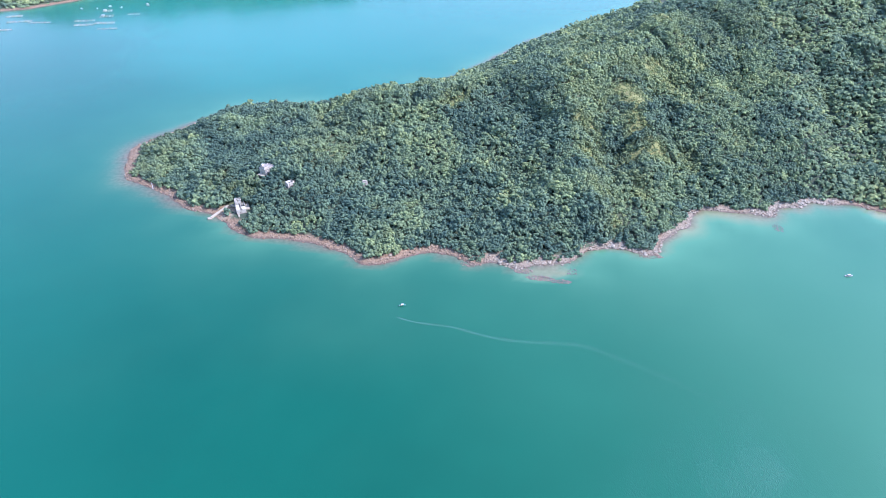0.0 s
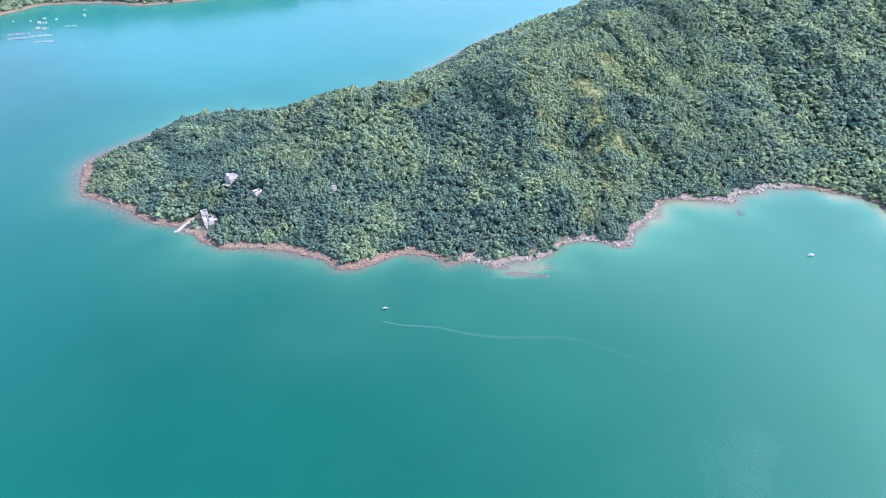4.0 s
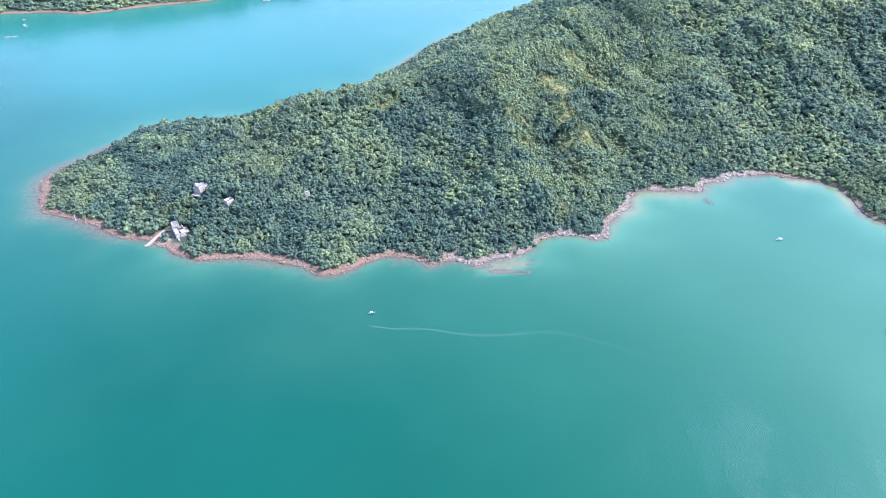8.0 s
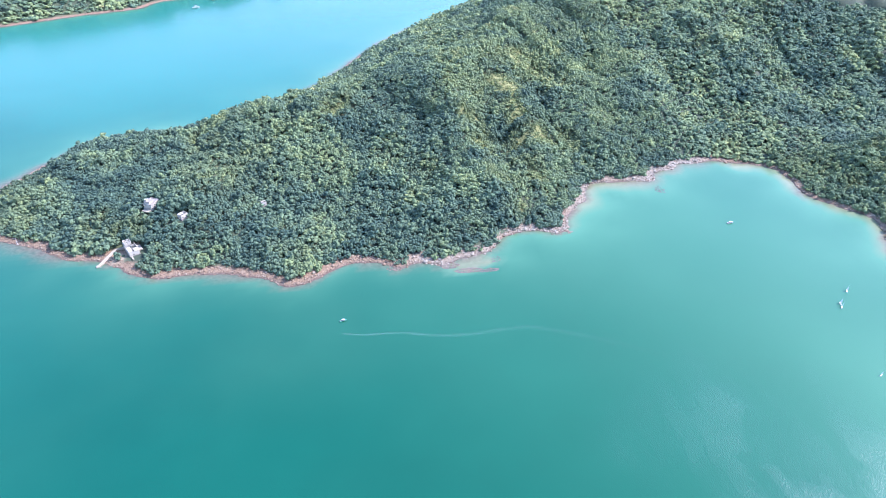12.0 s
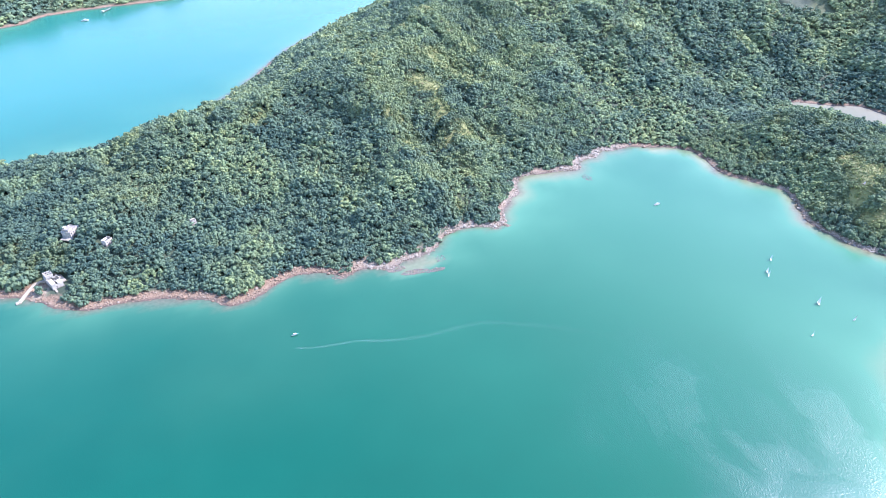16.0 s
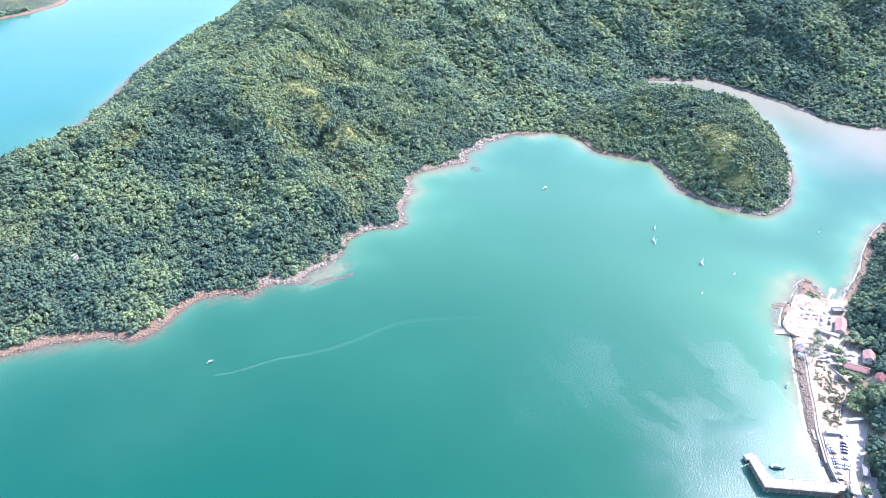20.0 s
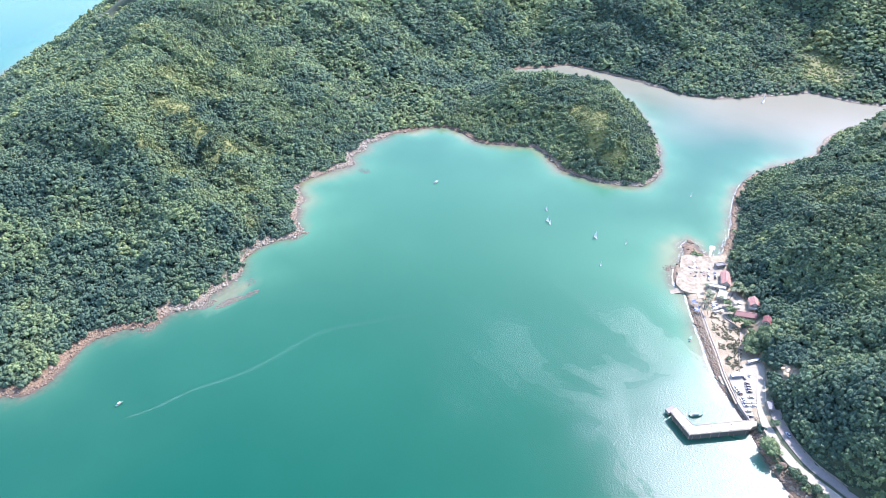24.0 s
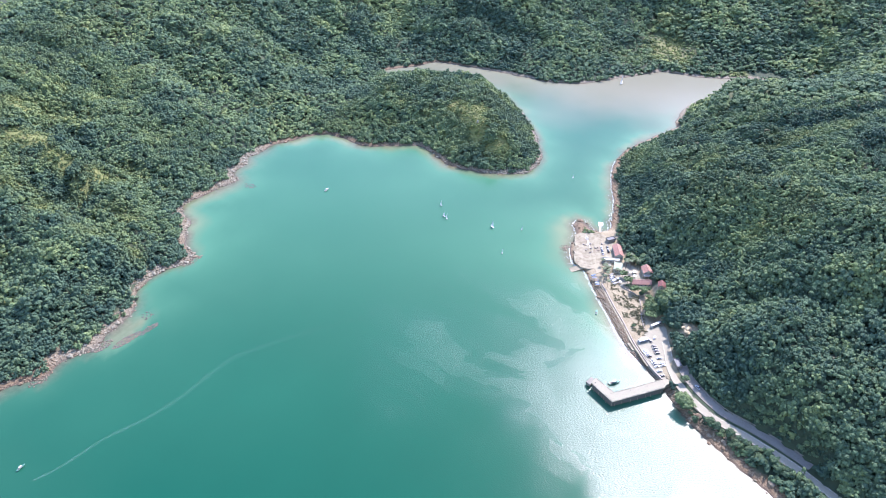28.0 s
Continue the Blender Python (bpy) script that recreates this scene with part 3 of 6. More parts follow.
def thing(name, label, category, x, y, z=0.0, turn=0.0, group="", kind=""):
    ob = new(name)
    ob.empty_display_size = 0.5
    ob.matrix_basis = pose(x, y, z, 0, 0, turn)
    return tagged(ob, label, category, group, kind)


def box(sx, sy, sz, x=0.0, y=0.0, z=0.0, bevel=0.03, bm=None):
    """A box that stands at z, with worn edges."""
    own = bmesh.new()
    bmesh.ops.create_cube(own, size=1)
    for v in own.verts:
        v.co = Vector((v.co.x * sx, v.co.y * sy, v.co.z * sz))
    if bevel:
        bmesh.ops.bevel(own, geom=own.edges[:], offset=min(bevel, 0.2 * min(sx, sy, sz)), segments=1, affect="EDGES")
    bmesh.ops.translate(own, verts=own.verts, vec=(x, y, z + sz / 2))
    if bm is None:
        return own
    me = bpy.data.meshes.new("join")
    own.to_mesh(me)
    own.free()
    bm.from_mesh(me)
    bpy.data.meshes.remove(me)
    return bm


def rod(radius, length, x=0.0, y=0.0, z=0.0, top=None, sides=8, tilt=(0, 0, 0)):
    bm = bmesh.new()
    bmesh.ops.create_cone(bm, cap_ends=True, segments=sides, radius1=radius, radius2=radius if top is None else top, depth=length)
    bmesh.ops.translate(bm, verts=bm.verts, vec=(0, 0, length / 2))
    bmesh.ops.rotate(bm, verts=bm.verts, matrix=Euler([radians(a) for a in tilt]).to_matrix())
    bmesh.ops.translate(bm, verts=bm.verts, vec=(x, y, z))
    return bm


def slab(ring, low, high, bevel=0.0):
    """A flat slab with the given outline."""
    bm = bmesh.new()
    face = bm.faces.new([bm.verts.new((x, y, low)) for x, y in ring])
    bmesh.ops.recalc_face_normals(bm, faces=[face])
    if face.normal.z < 0:
        face.normal_flip()
    up = bmesh.ops.extrude_face_region(bm, geom=[face])["geom"]
    bmesh.ops.translate(bm, verts=[v for v in up if isinstance(v, bmesh.types.BMVert)], vec=(0, 0, high - low))
    bmesh.ops.recalc_face_normals(bm, faces=bm.faces[:])
    return bm


def ribbon(line, left, right, thick, lift=0.0):
    """A strip along a line of x, y, z, between two offsets."""
    bm, rows = bmesh.new(), []
    line = np.asarray(line, float)
    for k, p in enumerate(line):
        d = (line[min(k + 1, len(line) - 1)] - line[max(k - 1, 0)])[:2]
        d = d / np.linalg.norm(d)
        n = np.array([-d[1], d[0]])
        a, b = p[:2] + n * left, p[:2] + n * right
        rows.append([bm.verts.new((*a, p[2] + lift)), bm.verts.new((*b, p[2] + lift)), bm.verts.new((*b, p[2] + lift - thick)), bm.verts.new((*a, p[2] + lift - thick))])
    for r, s in zip(rows, rows[1:]):
        for k in range(4):
            bm.faces.new((r[k], r[(k + 1) % 4], s[(k + 1) % 4], s[k]))
    bm.faces.new(rows[0]), bm.faces.new(rows[-1])
    bmesh.ops.recalc_face_normals(bm, faces=bm.faces[:])
    return bm


def wall_run(x0, y0, x1, y1, high, thick, gaps=(), sill=0.0):
    """An upright wall with openings: gaps of (from, to, sill, head) along it."""
    bm = bmesh.new()
    length, angle = math.hypot(x1 - x0, y1 - y0), math.atan2(y1 - y0, x1 - x0)
    at = 0.0
    for a, b, low, head in (*sorted(gaps), (length, length, 0, 0)):
        if a > at + 0.02:
            box(a - at, thick, high, (a + at) / 2, 0, 0, 0.02, bm)
        if b > a:
            if low > 0:
                box(b - a, thick, low, (a + b) / 2, 0, 0, 0.02, bm)
            if head < high:
                box(b - a, thick, high - head, (a + b) / 2, 0, head, 0.02, bm)
        at = b
    bmesh.ops.rotate(bm, verts=bm.verts, matrix=Matrix.Rotation(angle, 3, "Z"))
    bmesh.ops.translate(bm, verts=bm.verts, vec=(x0, y0, 0))
    return bm


def window(parent, x, y, z, wide, high, angle):
    """A window set in a wall, facing out along the angle: frame, sill and pane."""
    here = pose(x, y, z, 0, 0, angle)
    bm = bmesh.new()
    for dx, dz, sx, sz in ((0, 0, wide, 0.1), (0, high - 0.1, wide, 0.1), (-wide / 2 + 0.05, 0.1, 0.1, high - 0.2), (wide / 2 - 0.05, 0.1, 0.1, high - 0.2)):
        box(sx, 0.12, sz, dx, 0, dz, 0, bm)
    w = part("window", bm, WHITE_PAINT, parent, at=here)
    part("pane", box(wide - 0.2, 0.03, high - 0.2, 0, 0.01, 0.1, 0), GLASS, w, "dark glass pane")
    part("sill", box(wide + 0.3, 0.3, 0.1, 0, -0.14, -0.1, 0.02), CONCRETE, w)
    return w


def gable(sx, sy, rise, over, z, thick=0.22):
    """A ridged roof along x: two slopes with thickness."""
    bm = bmesh.new()
    x, y = sx / 2 + over, sy / 2 + over
    drop = rise * over / (sy / 2)
    ring = [(-y, z - drop), (0, z + rise), (y, z - drop), (y, z - drop - thick), (0, z + rise - thick), (-y, z - drop - thick)]
    ends = [[bm.verts.new((e, a, b)) for a, b in ring] for e in (-x, x)]
    for k in range(6):
        bm.faces.new((ends[0][k], ends[0][(k + 1) % 6], ends[1][(k + 1) % 6], ends[1][k]))
    bm.faces.new(ends[0]), bm.faces.new(ends[1])
    bmesh.ops.recalc_face_normals(bm, faces=bm.faces[:])
    return bm


def building(name, label, x, y, z, turn, sx, sy, high, roof, roof_material, walls=PLASTER, rows=1, group="", chimney=False):
    """A small building with walls, roof, door and windows."""
    ob = thing(name, label, "building", x, y, z, turn, group)
    shell = box(sx, sy, high + 1.5, 0, 0, -1.5, 0.04)
    if roof == "gable":
        for e in (-1, 1):
            tri = bmesh.new()
            pts = [(-sy / 2, high), (sy / 2, high), (0, high + 0.32 * sy - 0.25)]
            a, b = ([tri.verts.new((e * sx / 2 - e * d, p, q)) for p, q in pts] for d in (0.0, 0.25))
            tri.faces.new(a), tri.faces.new(b)
            for k in range(3):
                tri.faces.new((a[k], a[(k + 1) % 3], b[(k + 1) % 3], b[k]))
            bmesh.ops.recalc_face_normals(tri, faces=tri.faces[:])
            me = bpy.data.meshes.new("join")
            tri.to_mesh(me), tri.free(), shell.from_mesh(me), bpy.data.meshes.remove(me)
    part("wall", shell, walls, ob)
    if roof == "gable":
        top = part("roof", gable(sx, sy, 0.32 * sy, 0.5, high), roof_material, ob)
        part("ridge_cap", box(sx + 1.0, 0.4, 0.18, 0, 0, high + 0.32 * sy - 0.05, 0.05), roof_material, top)
        for k in range(int(sx / 1.6)):
            for e in (-1, 1):
                batten = box(0.16, math.hypot(sy / 2, 0.32 * sy) + 0.4, 0.08, 0, 0, 0, 0)
                tilt = math.atan2(0.32 * sy, sy / 2)
                bmesh.ops.rotate(batten, verts=batten.verts, matrix=Matrix.Rotation(-e * tilt, 3, "X"))
                bmesh.ops.translate(batten, verts=batten.verts, vec=(-sx / 2 + 0.8 + 1.6 * k, e * (sy / 4 + 0.2), high + 0.16 * sy - 0.1))
                part("rib", batten, roof_material, top)
    else:
        top = part("roof", box(sx + 0.5, sy + 0.5, 0.28, 0, 0, high, 0.04), roof_material, ob)
        for px, py, wx, wy in ((0, sy / 2 + 0.1, sx + 0.5, 0.22), (0, -sy / 2 - 0.1, sx + 0.5, 0.22), (sx / 2 + 0.1, 0, 0.22, sy), (-sx / 2 - 0.1, 0, 0.22, sy)):
            part("parapet", box(wx, wy, 0.5, px, py, high + 0.28, 0.02), walls, top)
    door = part("door", box(1.0, 0.1, 2.05, 0, 0, 0, 0.02), WOOD, ob, "weathered wooden door", pose(-sx * 0.18, -sy / 2 - 0.04, 0))
    part("handle", box(0.06, 0.12, 0.16, 0.38, -0.08, 1.0, 0.01), RIM, door)
    for r in range(rows):
        for side, span, off, ang in (("y", sx, -sy / 2, 0), ("y", sx, sy / 2, 180), ("x", sy, sx / 2, 90), ("x", sy, -sx / 2, -90)):
            for k in range(max(1, int(span / 3.2))):
                u = -span / 2 + span * (k + 0.5) / max(1, int(span / 3.2))
                if r == 0 and ang == 0 and abs(u + sx * 0.18) < 1.3:
                    continue
                px, py = (u, off - 0.02) if side == "y" and off < 0 else (u, off + 0.02) if side == "y" else (off + (0.02 if off > 0 else -0.02), u)
                window(ob, px, py, 1.0 + 3.0 * r, 1.3, 1.25, ang)
    return ob


# ---- paved ground, road, walls ----
paving = thing("pavement", "pale concrete yard by the water", "paving", 0, 0, 0, kind="structure")
part("car_park", slab([(272, 193), (250, 171), (240.5, 156), (246, 151), (258, 156), (274, 163), (292, 172), (305, 178), (309, 185), (293, 191), (283, 190)], 1.2, 2.9), PALE_CONCRETE, paving)
yard_edge = curve_through([(416, 292, 0), (409, 303, 0), (399, 311, 0), (388, 309, 0), (375, 303, 0), (362, 296, 0), (352, 288, 0), (346, 279, 0), (350, 270, 0), (362, 263, 0), (378, 260, 0), (402, 272, 0), (413, 283, 0), (416, 292, 0)], 2.2)[:-1]
uneven = 1.4 * wavy(yard_edge[:, 0], yard_edge[:, 1], 6, 2, 71)
part("boat_yard", slab([(x + u, y - u) for (x, y, _), u in zip(yard_edge, uneven)], 1.0, 2.85), YARD, paving)
part("slipway", ribbon(np.array([(338.5, 288.5, 0.1), (346, 283, 1.3), (355, 277, 2.75)]), -3.6, 3.6, 1.6, 0.05), YARD, paving, "pale slipway running down into the water")
part("terrace", slab([(377, 250), (362, 252), (345, 240), (338, 236), (350, 227), (366, 226), (379, 238)], 1.0, 2.85), PALE_CONCRETE, paving)
road = thing("road", "grey shore road with a pale edge line", "road", 0, 0, 0, kind="structure")
part("carriageway", ribbon(road_line, -3.1, 3.1, 1.2, 0.35), worn("worn_road", (0.32, 0.29, 0.215), 0.9, grime=0.2), road)
part("kerb", ribbon(road_line[6:], -3.5, -3.1, 1.2, 0.50), PALE_CONCRETE, road)
part("kerb", ribbon(road_line[3:], 3.1, 3.5, 1.2, 0.48), PALE_CONCRETE, road)
for side in (-2.75, 2.65):
    part("edge_line", ribbon(road_line[4:], side, side + 0.14, 0.02, 0.362), ROAD_PAINT, road)
apron = thing("concrete_apron", "wide grey concrete strip in the shade of the hill", "paving", 0, 0, 0, kind="structure")
for a, b in zip(band_line, band_line[1:]):
    part("panel", ribbon(np.array([a, a + 0.99 * (b - a)]), -3.6, 3.8, 2.5, 0.05), CONCRETE, apron)
wall_r = thing("retaining_wall", "grey concrete retaining wall below the wooded hill", "wall", 0, 0, 0, kind="structure")
for a, b in zip(band_line, band_line[1:]):
    part("panel", ribbon(np.array([a, a + 0.985 * (b - a)]), 3.85, 4.25, 4.0, 1.1), CONCRETE, wall_r)
wall_s = thing("parapet_wall", "pale low parapet on the sea side of the road", "wall", 0, 0, 0, kind="structure")
lower = road_line[(road_line[:, 1] < 150) & (road_line[:, 1] > 20)]
for a, b in zip(lower, lower[1:]):
    part("panel", ribbon(np.array([a, a + 0.97 * (b - a)]), -4.2, -3.7, 3.0, 0.85), PALE_CONCRETE, wall_s)
sea_wall = thing("sea_wall", "stone sea wall with a footpath above the beach", "wall", 0, 0, 0, kind="structure")
wall_line = curve_through([(332, 252, 2.9), (321, 241.5, 2.9), (310.5, 232, 2.9), (302, 224, 2.9), (290, 212, 2.9), (280.5, 203.5, 2.9), (269, 193, 2.9), (258, 181, 2.9), (248, 169.5, 2.9), (240, 157, 2.9)], 2.4)
for a, b in zip(wall_line, wall_line[1:]):
    part("block", ribbon(np.array([a, a + 0.97 * (b - a)]), -0.45, 0.35, 2.6, 0.55), STONE, sea_wall)
    part("coping", ribbon(np.array([a, a + 0.985 * (b - a)]), -0.5, 0.4, 0.16, 0.70), STONE, sea_wall)
for a, b in zip(wall_line[:-8], wall_line[1:-7]):
    part("path_slab", ribbon(np.array([a, a + 0.98 * (b - a)]), -2.4, -0.7, 0.3, 0.12), YARD, sea_wall)
part("landing_slab", slab([(267, 198.5), (260.5, 191), (263.5, 187.5), (269.5, 194)], -0.5, 1.9), YARD, sea_wall, "pale concrete landing below the wall")
inner = curve_through([(338, 234, 2.8), (336, 225, 2.8), (333, 216, 2.8), (321, 208, 2.8), (307, 202, 2.8), (292, 193, 2.8)], 2.4)
hedge_wall = thing("garden_wall", "low dark stone wall along the sandy camp ground", "wall", 0, 0, 0, kind="structure")
for a, b in zip(inner, inner[1:]):
    part("block", ribbon(np.array([a, a + 0.96 * (b - a)]), -0.3, 0.3, 1.2, 0.8), STONE, hedge_wall)
lawn = thing("lawn", "dry yellowish lawn between the paths", "lawn", 0, 0, 0, kind="structure")
part("turf", slab([(363, 269), (356, 273), (345, 263), (351, 260)], 1.5, 2.92), GRASS, lawn)
part("turf", slab([(364, 263), (370, 259), (360, 252), (354.5, 255)], 1.5, 2.94), GRASS, lawn)

# the L-shaped pier
pier = thing("pier", "pale concrete L-shaped pier on solid walls", "pier", 0, 0, 0)
def pier_at(x, y):
    return x - 1.7, y - 0.7


DECK = 6.4
part("deck", slab([pier_at(*p) for p in ((202, 202), (209.5, 201), (203, 182.5), (237.5, 158), (235, 152.6), (230.5, 152), (192.3, 179.5))], DECK - 0.7, DECK), PALE_CONCRETE, pier)
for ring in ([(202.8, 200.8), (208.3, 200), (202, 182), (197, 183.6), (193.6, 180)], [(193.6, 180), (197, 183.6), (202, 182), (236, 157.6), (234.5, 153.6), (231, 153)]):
    part("wall", slab([pier_at(*p) for p in ring], -6, DECK - 0.7), SHADED_WALL, pier)
fender_rng = random.Random(15)
for a, b in (((192.3, 179.5), (202, 202)), ((192.3, 179.5), (229.5, 152.5))):
    for k in range(7):
        x, y = pier_at(*(a[m] + (b[m] - a[m]) * (k + fender_rng.uniform(0.2, 0.8)) / 7 for m in (0, 1)))
        part("fender", box(0.35, 0.35, fender_rng.uniform(2.5, 4.6), x - 0.25, y - 0.25, 0.8, 0.03), WOOD, pier)
for a, b in (((193.2, 179.9), (202.3, 201.2)), ((208.7, 200.3), (202.4, 182.4)), ((203.4, 181.6), (236.8, 157.8)), ((193.2, 179.4), (230.4, 152.8))):
    reach = math.hypot(b[0] - a[0], b[1] - a[1])
    for k in range(int(reach / 2.6)):
        t = (k + 0.5) / int(reach / 2.6)
        if fender_rng.random() < 0.18:
            continue
        x, y = pier_at(a[0] + (b[0] - a[0]) * t, a[1] + (b[1] - a[1]) * t)
        part("kerb", box(2.1, 0.3, 0.28, 0, 0, 0, 0.03), CONCRETE, pier, at=pose(x, y, DECK, 0, 0, math.degrees(math.atan2(b[1] - a[1], b[0] - a[0]))))
for p in ((204, 199), (200, 184), (212, 173), (224, 164)):
    part("bollard", rod(0.28, 0.7, *pier_at(*p), DECK, 0.2), DARK_SHEET, pier)
part("approach_ramp", ribbon(np.array([(*pier_at(231.5, 156.5), DECK), (236.0, 154.0, 5.2), (241.0, 151.0, 3.4)]), -3.0, 3.0, 4.0, 0.0), PALE_CONCRETE, pier, "pale ramp down to the road")
part("landing_ramp", slab([pier_at(*p) for p in ((202.4, 202.6), (209.9, 201.4), (211.4, 205.6), (204, 206.8))], 1.0, 3.4), CONCRETE, pier, "worn brown-grey landing at the end")

# floating jetty at the boat yard
jetty = thing("floating_jetty", "white floating jetty with a wider head", "jetty", 0, 0, 0)
float_line = curve_through([(413.5, 290, 0.8), (423, 295.5, 0.5), (432, 299, 0.5)], 2.5)
for a, b in zip(float_line, float_line[1:]):
    part("pontoon", ribbon(np.array([a, a + 0.95 * (b - a)]), -1.1, 1.1, 0.9, 0.2), WHITE_PAINT, jetty)
part("head", box(8, 5.5, 0.9, 0, 0, 0, 0.1), WHITE_PAINT, jetty, at=pose(436, 300.5, -0.2, 0, 0, 25))
for x, y in ((433, 298), (439, 303)):
    part("mooring_post", rod(0.2, 3.2, x, y, -0.8), GREY_SHEET, jetty)

# ---- buildings by the water ----
building("shed", "dark-roofed open shed beside the boat yard", 407, 276.5, 2.8, -30, 9, 5, 3.0, "flat", DARK_SHEET, CONCRETE)
building("boathouse", "white boathouse with a red gabled roof", 388.5, 260.5, 2.8, 32, 19, 8, 4.2, "gable", RED_TILE)
building("pavilion", "long white flat-roofed pavilion", 371.2, 260.3, 2.9, -62, 17, 3.8, 3.0, "flat", WHITE_PAINT)
building("cafe", "low building with a pale green flat roof", 363.6, 249.4, 2.9, 19, 13.5, 8, 3.2, "flat", GREEN_SHEET)
building("cafe", "small white flat-roofed building beside the palms", 359.6, 258.6, 2.9, 19, 7, 5, 2.8, "flat", PALE_CONCRETE)
house = building("house", "two-storey white house with a red tiled roof", 372, 223.2, 2.9, 35, 10.5, 8.5, 5.2, "gable", RED_TILE, rows=2)
balcony = part("balcony", box(3.2, 8.6, 0.3, -6.9, 0, 2.7, 0.04), WHITE_PAINT, house, "white balcony on posts")
for e in (-1, 0, 1):
    part("post", box(0.3, 0.3, 2.7, -8.2, 4.0 * e, 0, 0.02), WHITE_PAINT, balcony)
part("railing", box(0.12, 8.6, 0.9, -8.4, 0, 3.0, 0.02), WHITE_PAINT, balcony)
building("restaurant", "long low white building with a red tiled roof", 352.5, 221, 2.9, -57, 18, 7, 3.2, "gable", RED_TILE)
# hut roof: the trees' shade is put into a darker red
building("hut", "small hut under the trees, its red roof darkened for their shade", 346.6, 200.1, ground_z(346.6, 200.1), 20, 8, 6, 3.0, "gable", worn("shaded_hut_roof", (0.20, 0.075, 0.065), 0.8))
building("kiosk", "grey roofed store beside the road", 261, 152.5, 4.6, 40, 9.5, 4.2, 3.0, "flat", DARK_SHEET, CONCRETE)
for k, (x, y, s) in enumerate(((366, 233, 2.2), (360, 230.5, 1.8), (363, 236, 1.6), (343, 238, 1.7), (347, 242, 1.6))):
    um = thing("parasol", "round white parasol on the terrace", "parasol", x, y, 2.85, 0, "parasols")
    part("pole", rod(0.06, 2.7), RIM, um)
    part("canopy", rod(s, 0.8, 0, 0, 2.2, 0.05, 10), SAIL, um)
    part("base", rod(0.4, 0.12), CONCRETE, um)


# ---- houses on the headland ----
def open_ruin(name, label, x, y, z, turn, sx, sy, cells, high):
    """A roofless concrete house: rooms with doors and window openings."""
    ob = thing(name, label, "ruin", x, y, z, turn)
    part("foundation", box(sx + 0.8, sy + 0.8, 2.6, 0, 0, -2.5, 0.05), CONCRETE, ob)
    part("floor", box(sx - 0.3, sy - 0.3, 0.1, 0, 0, 0.1, 0), CONCRETE, ob, "dusty dark concrete floor")
    for e in (-1, 1):
        part("wall", wall_run(-sx / 2, e * sy / 2, sx / 2, e * sy / 2, high, 0.3, [(sx * (k + 0.32) / cells, sx * (k + 0.32) / cells + 1.3, 1.0, 2.2) for k in range(cells)]), PLASTER, ob)
        part("wall", wall_run(e * sx / 2, -sy / 2, e * sx / 2, sy / 2, high, 0.3, [(sy * 0.35, sy * 0.35 + 1.1, 0, 2.1)]), PLASTER, ob)
    for k in range(1, cells):
        u = -sx / 2 + sx * k / cells
        part("inner_wall", wall_run(u, -sy / 2 + 0.2, u, sy / 2 - 0.2, high - 0.2, 0.25, [(sy * 0.6, sy * 0.6 + 1.0, 0, 2.1)]), PLASTER, ob)
    return ob


ruin = open_ruin("shore_house", "roofless weathered concrete house above the landing", -313.5, 637, 4.6, -62, 23, 10, 3, 4.2)
part("inner_wall", wall_run(-11.3, 0.5, 4, 0.5, 4.0, 0.25, [(3, 4, 0, 2.1), (9, 10, 0, 2.1)]), PLASTER, ruin)
part("roof_slab", box(10.5, 3.6, 0.3, 5.6, -3.0, 4.2, 0.05), PLASTER, ruin, "white roof slab over the front rooms")
part("roof_slab", box(6.0, 4.2, 0.3, 8.0, 2.8, 4.2, 0.05), PLASTER, ruin, "cracked white roof slab")
part("upper_floor", box(8.0, 7.0, 0.3, -7.4, -1.4, 4.2, 0.05), CONCRETE, ruin, "dark floor of the open upper room")
for x0, y0, x1, y1 in ((-11.2, -4.7, -3.6, -4.7), (-11.2, 1.9, -3.6, 1.9), (-11.2, -4.7, -11.2, 1.9), (-3.6, -4.7, -3.6, 1.9), (-7.4, -4.5, -7.4, 1.7)):
    upper = wall_run(x0, y0, x1, y1, 2.7, 0.3, [(2.4, 3.6, 0.8, 2.0)])
    bmesh.ops.translate(upper, verts=upper.verts, vec=(0, 0, 4.5))
    part("upper_wall", upper, PLASTER, ruin)
part("terrace", box(15, 4.5, 2.2, -2.0, 7.3, -1.5, 0.05), PALE_CONCRETE, ruin, "bright bare concrete terrace")
part("stair", box(6, 1.6, 1.4, 14.5, -3.5, -1.4, 0.05), PALE_CONCRETE, ruin)
hill_house = thing("hill_house", "stepped grey-white concrete house among the trees", "house", -299.8, 693.5, 22.0, 62)
part("wall", box(13.5, 10, 7.2, 0, 0, -1.5, 0.06), PLASTER, hill_house)
part("roof", box(14.1, 10.6, 0.35, 0, 0, 5.7, 0.05), CONCRETE, hill_house, "stained flat concrete roof")
part("upper_floor", box(6.5, 6.5, 2.6, -2.5, 0.8, 6.05, 0.05), PLASTER, hill_house)
part("upper_roof", box(7.1, 7.1, 0.3, -2.5, 0.8, 8.65, 0.05), CONCRETE, hill_house)
part("stair_tower", box(2.4, 2.4, 1.8, -4, 2.2, 8.95, 0.05), PLASTER, hill_house)
for px, py, wx, wy in ((0, 5.1, 14.1, 0.25), (0, -5.1, 14.1, 0.25), (6.85, 0, 0.25, 10), (-6.85, 0, 0.25, 10)):
    part("parapet", box(wx, wy, 0.7, px, py, 6.05, 0.02), PLASTER, hill_house)
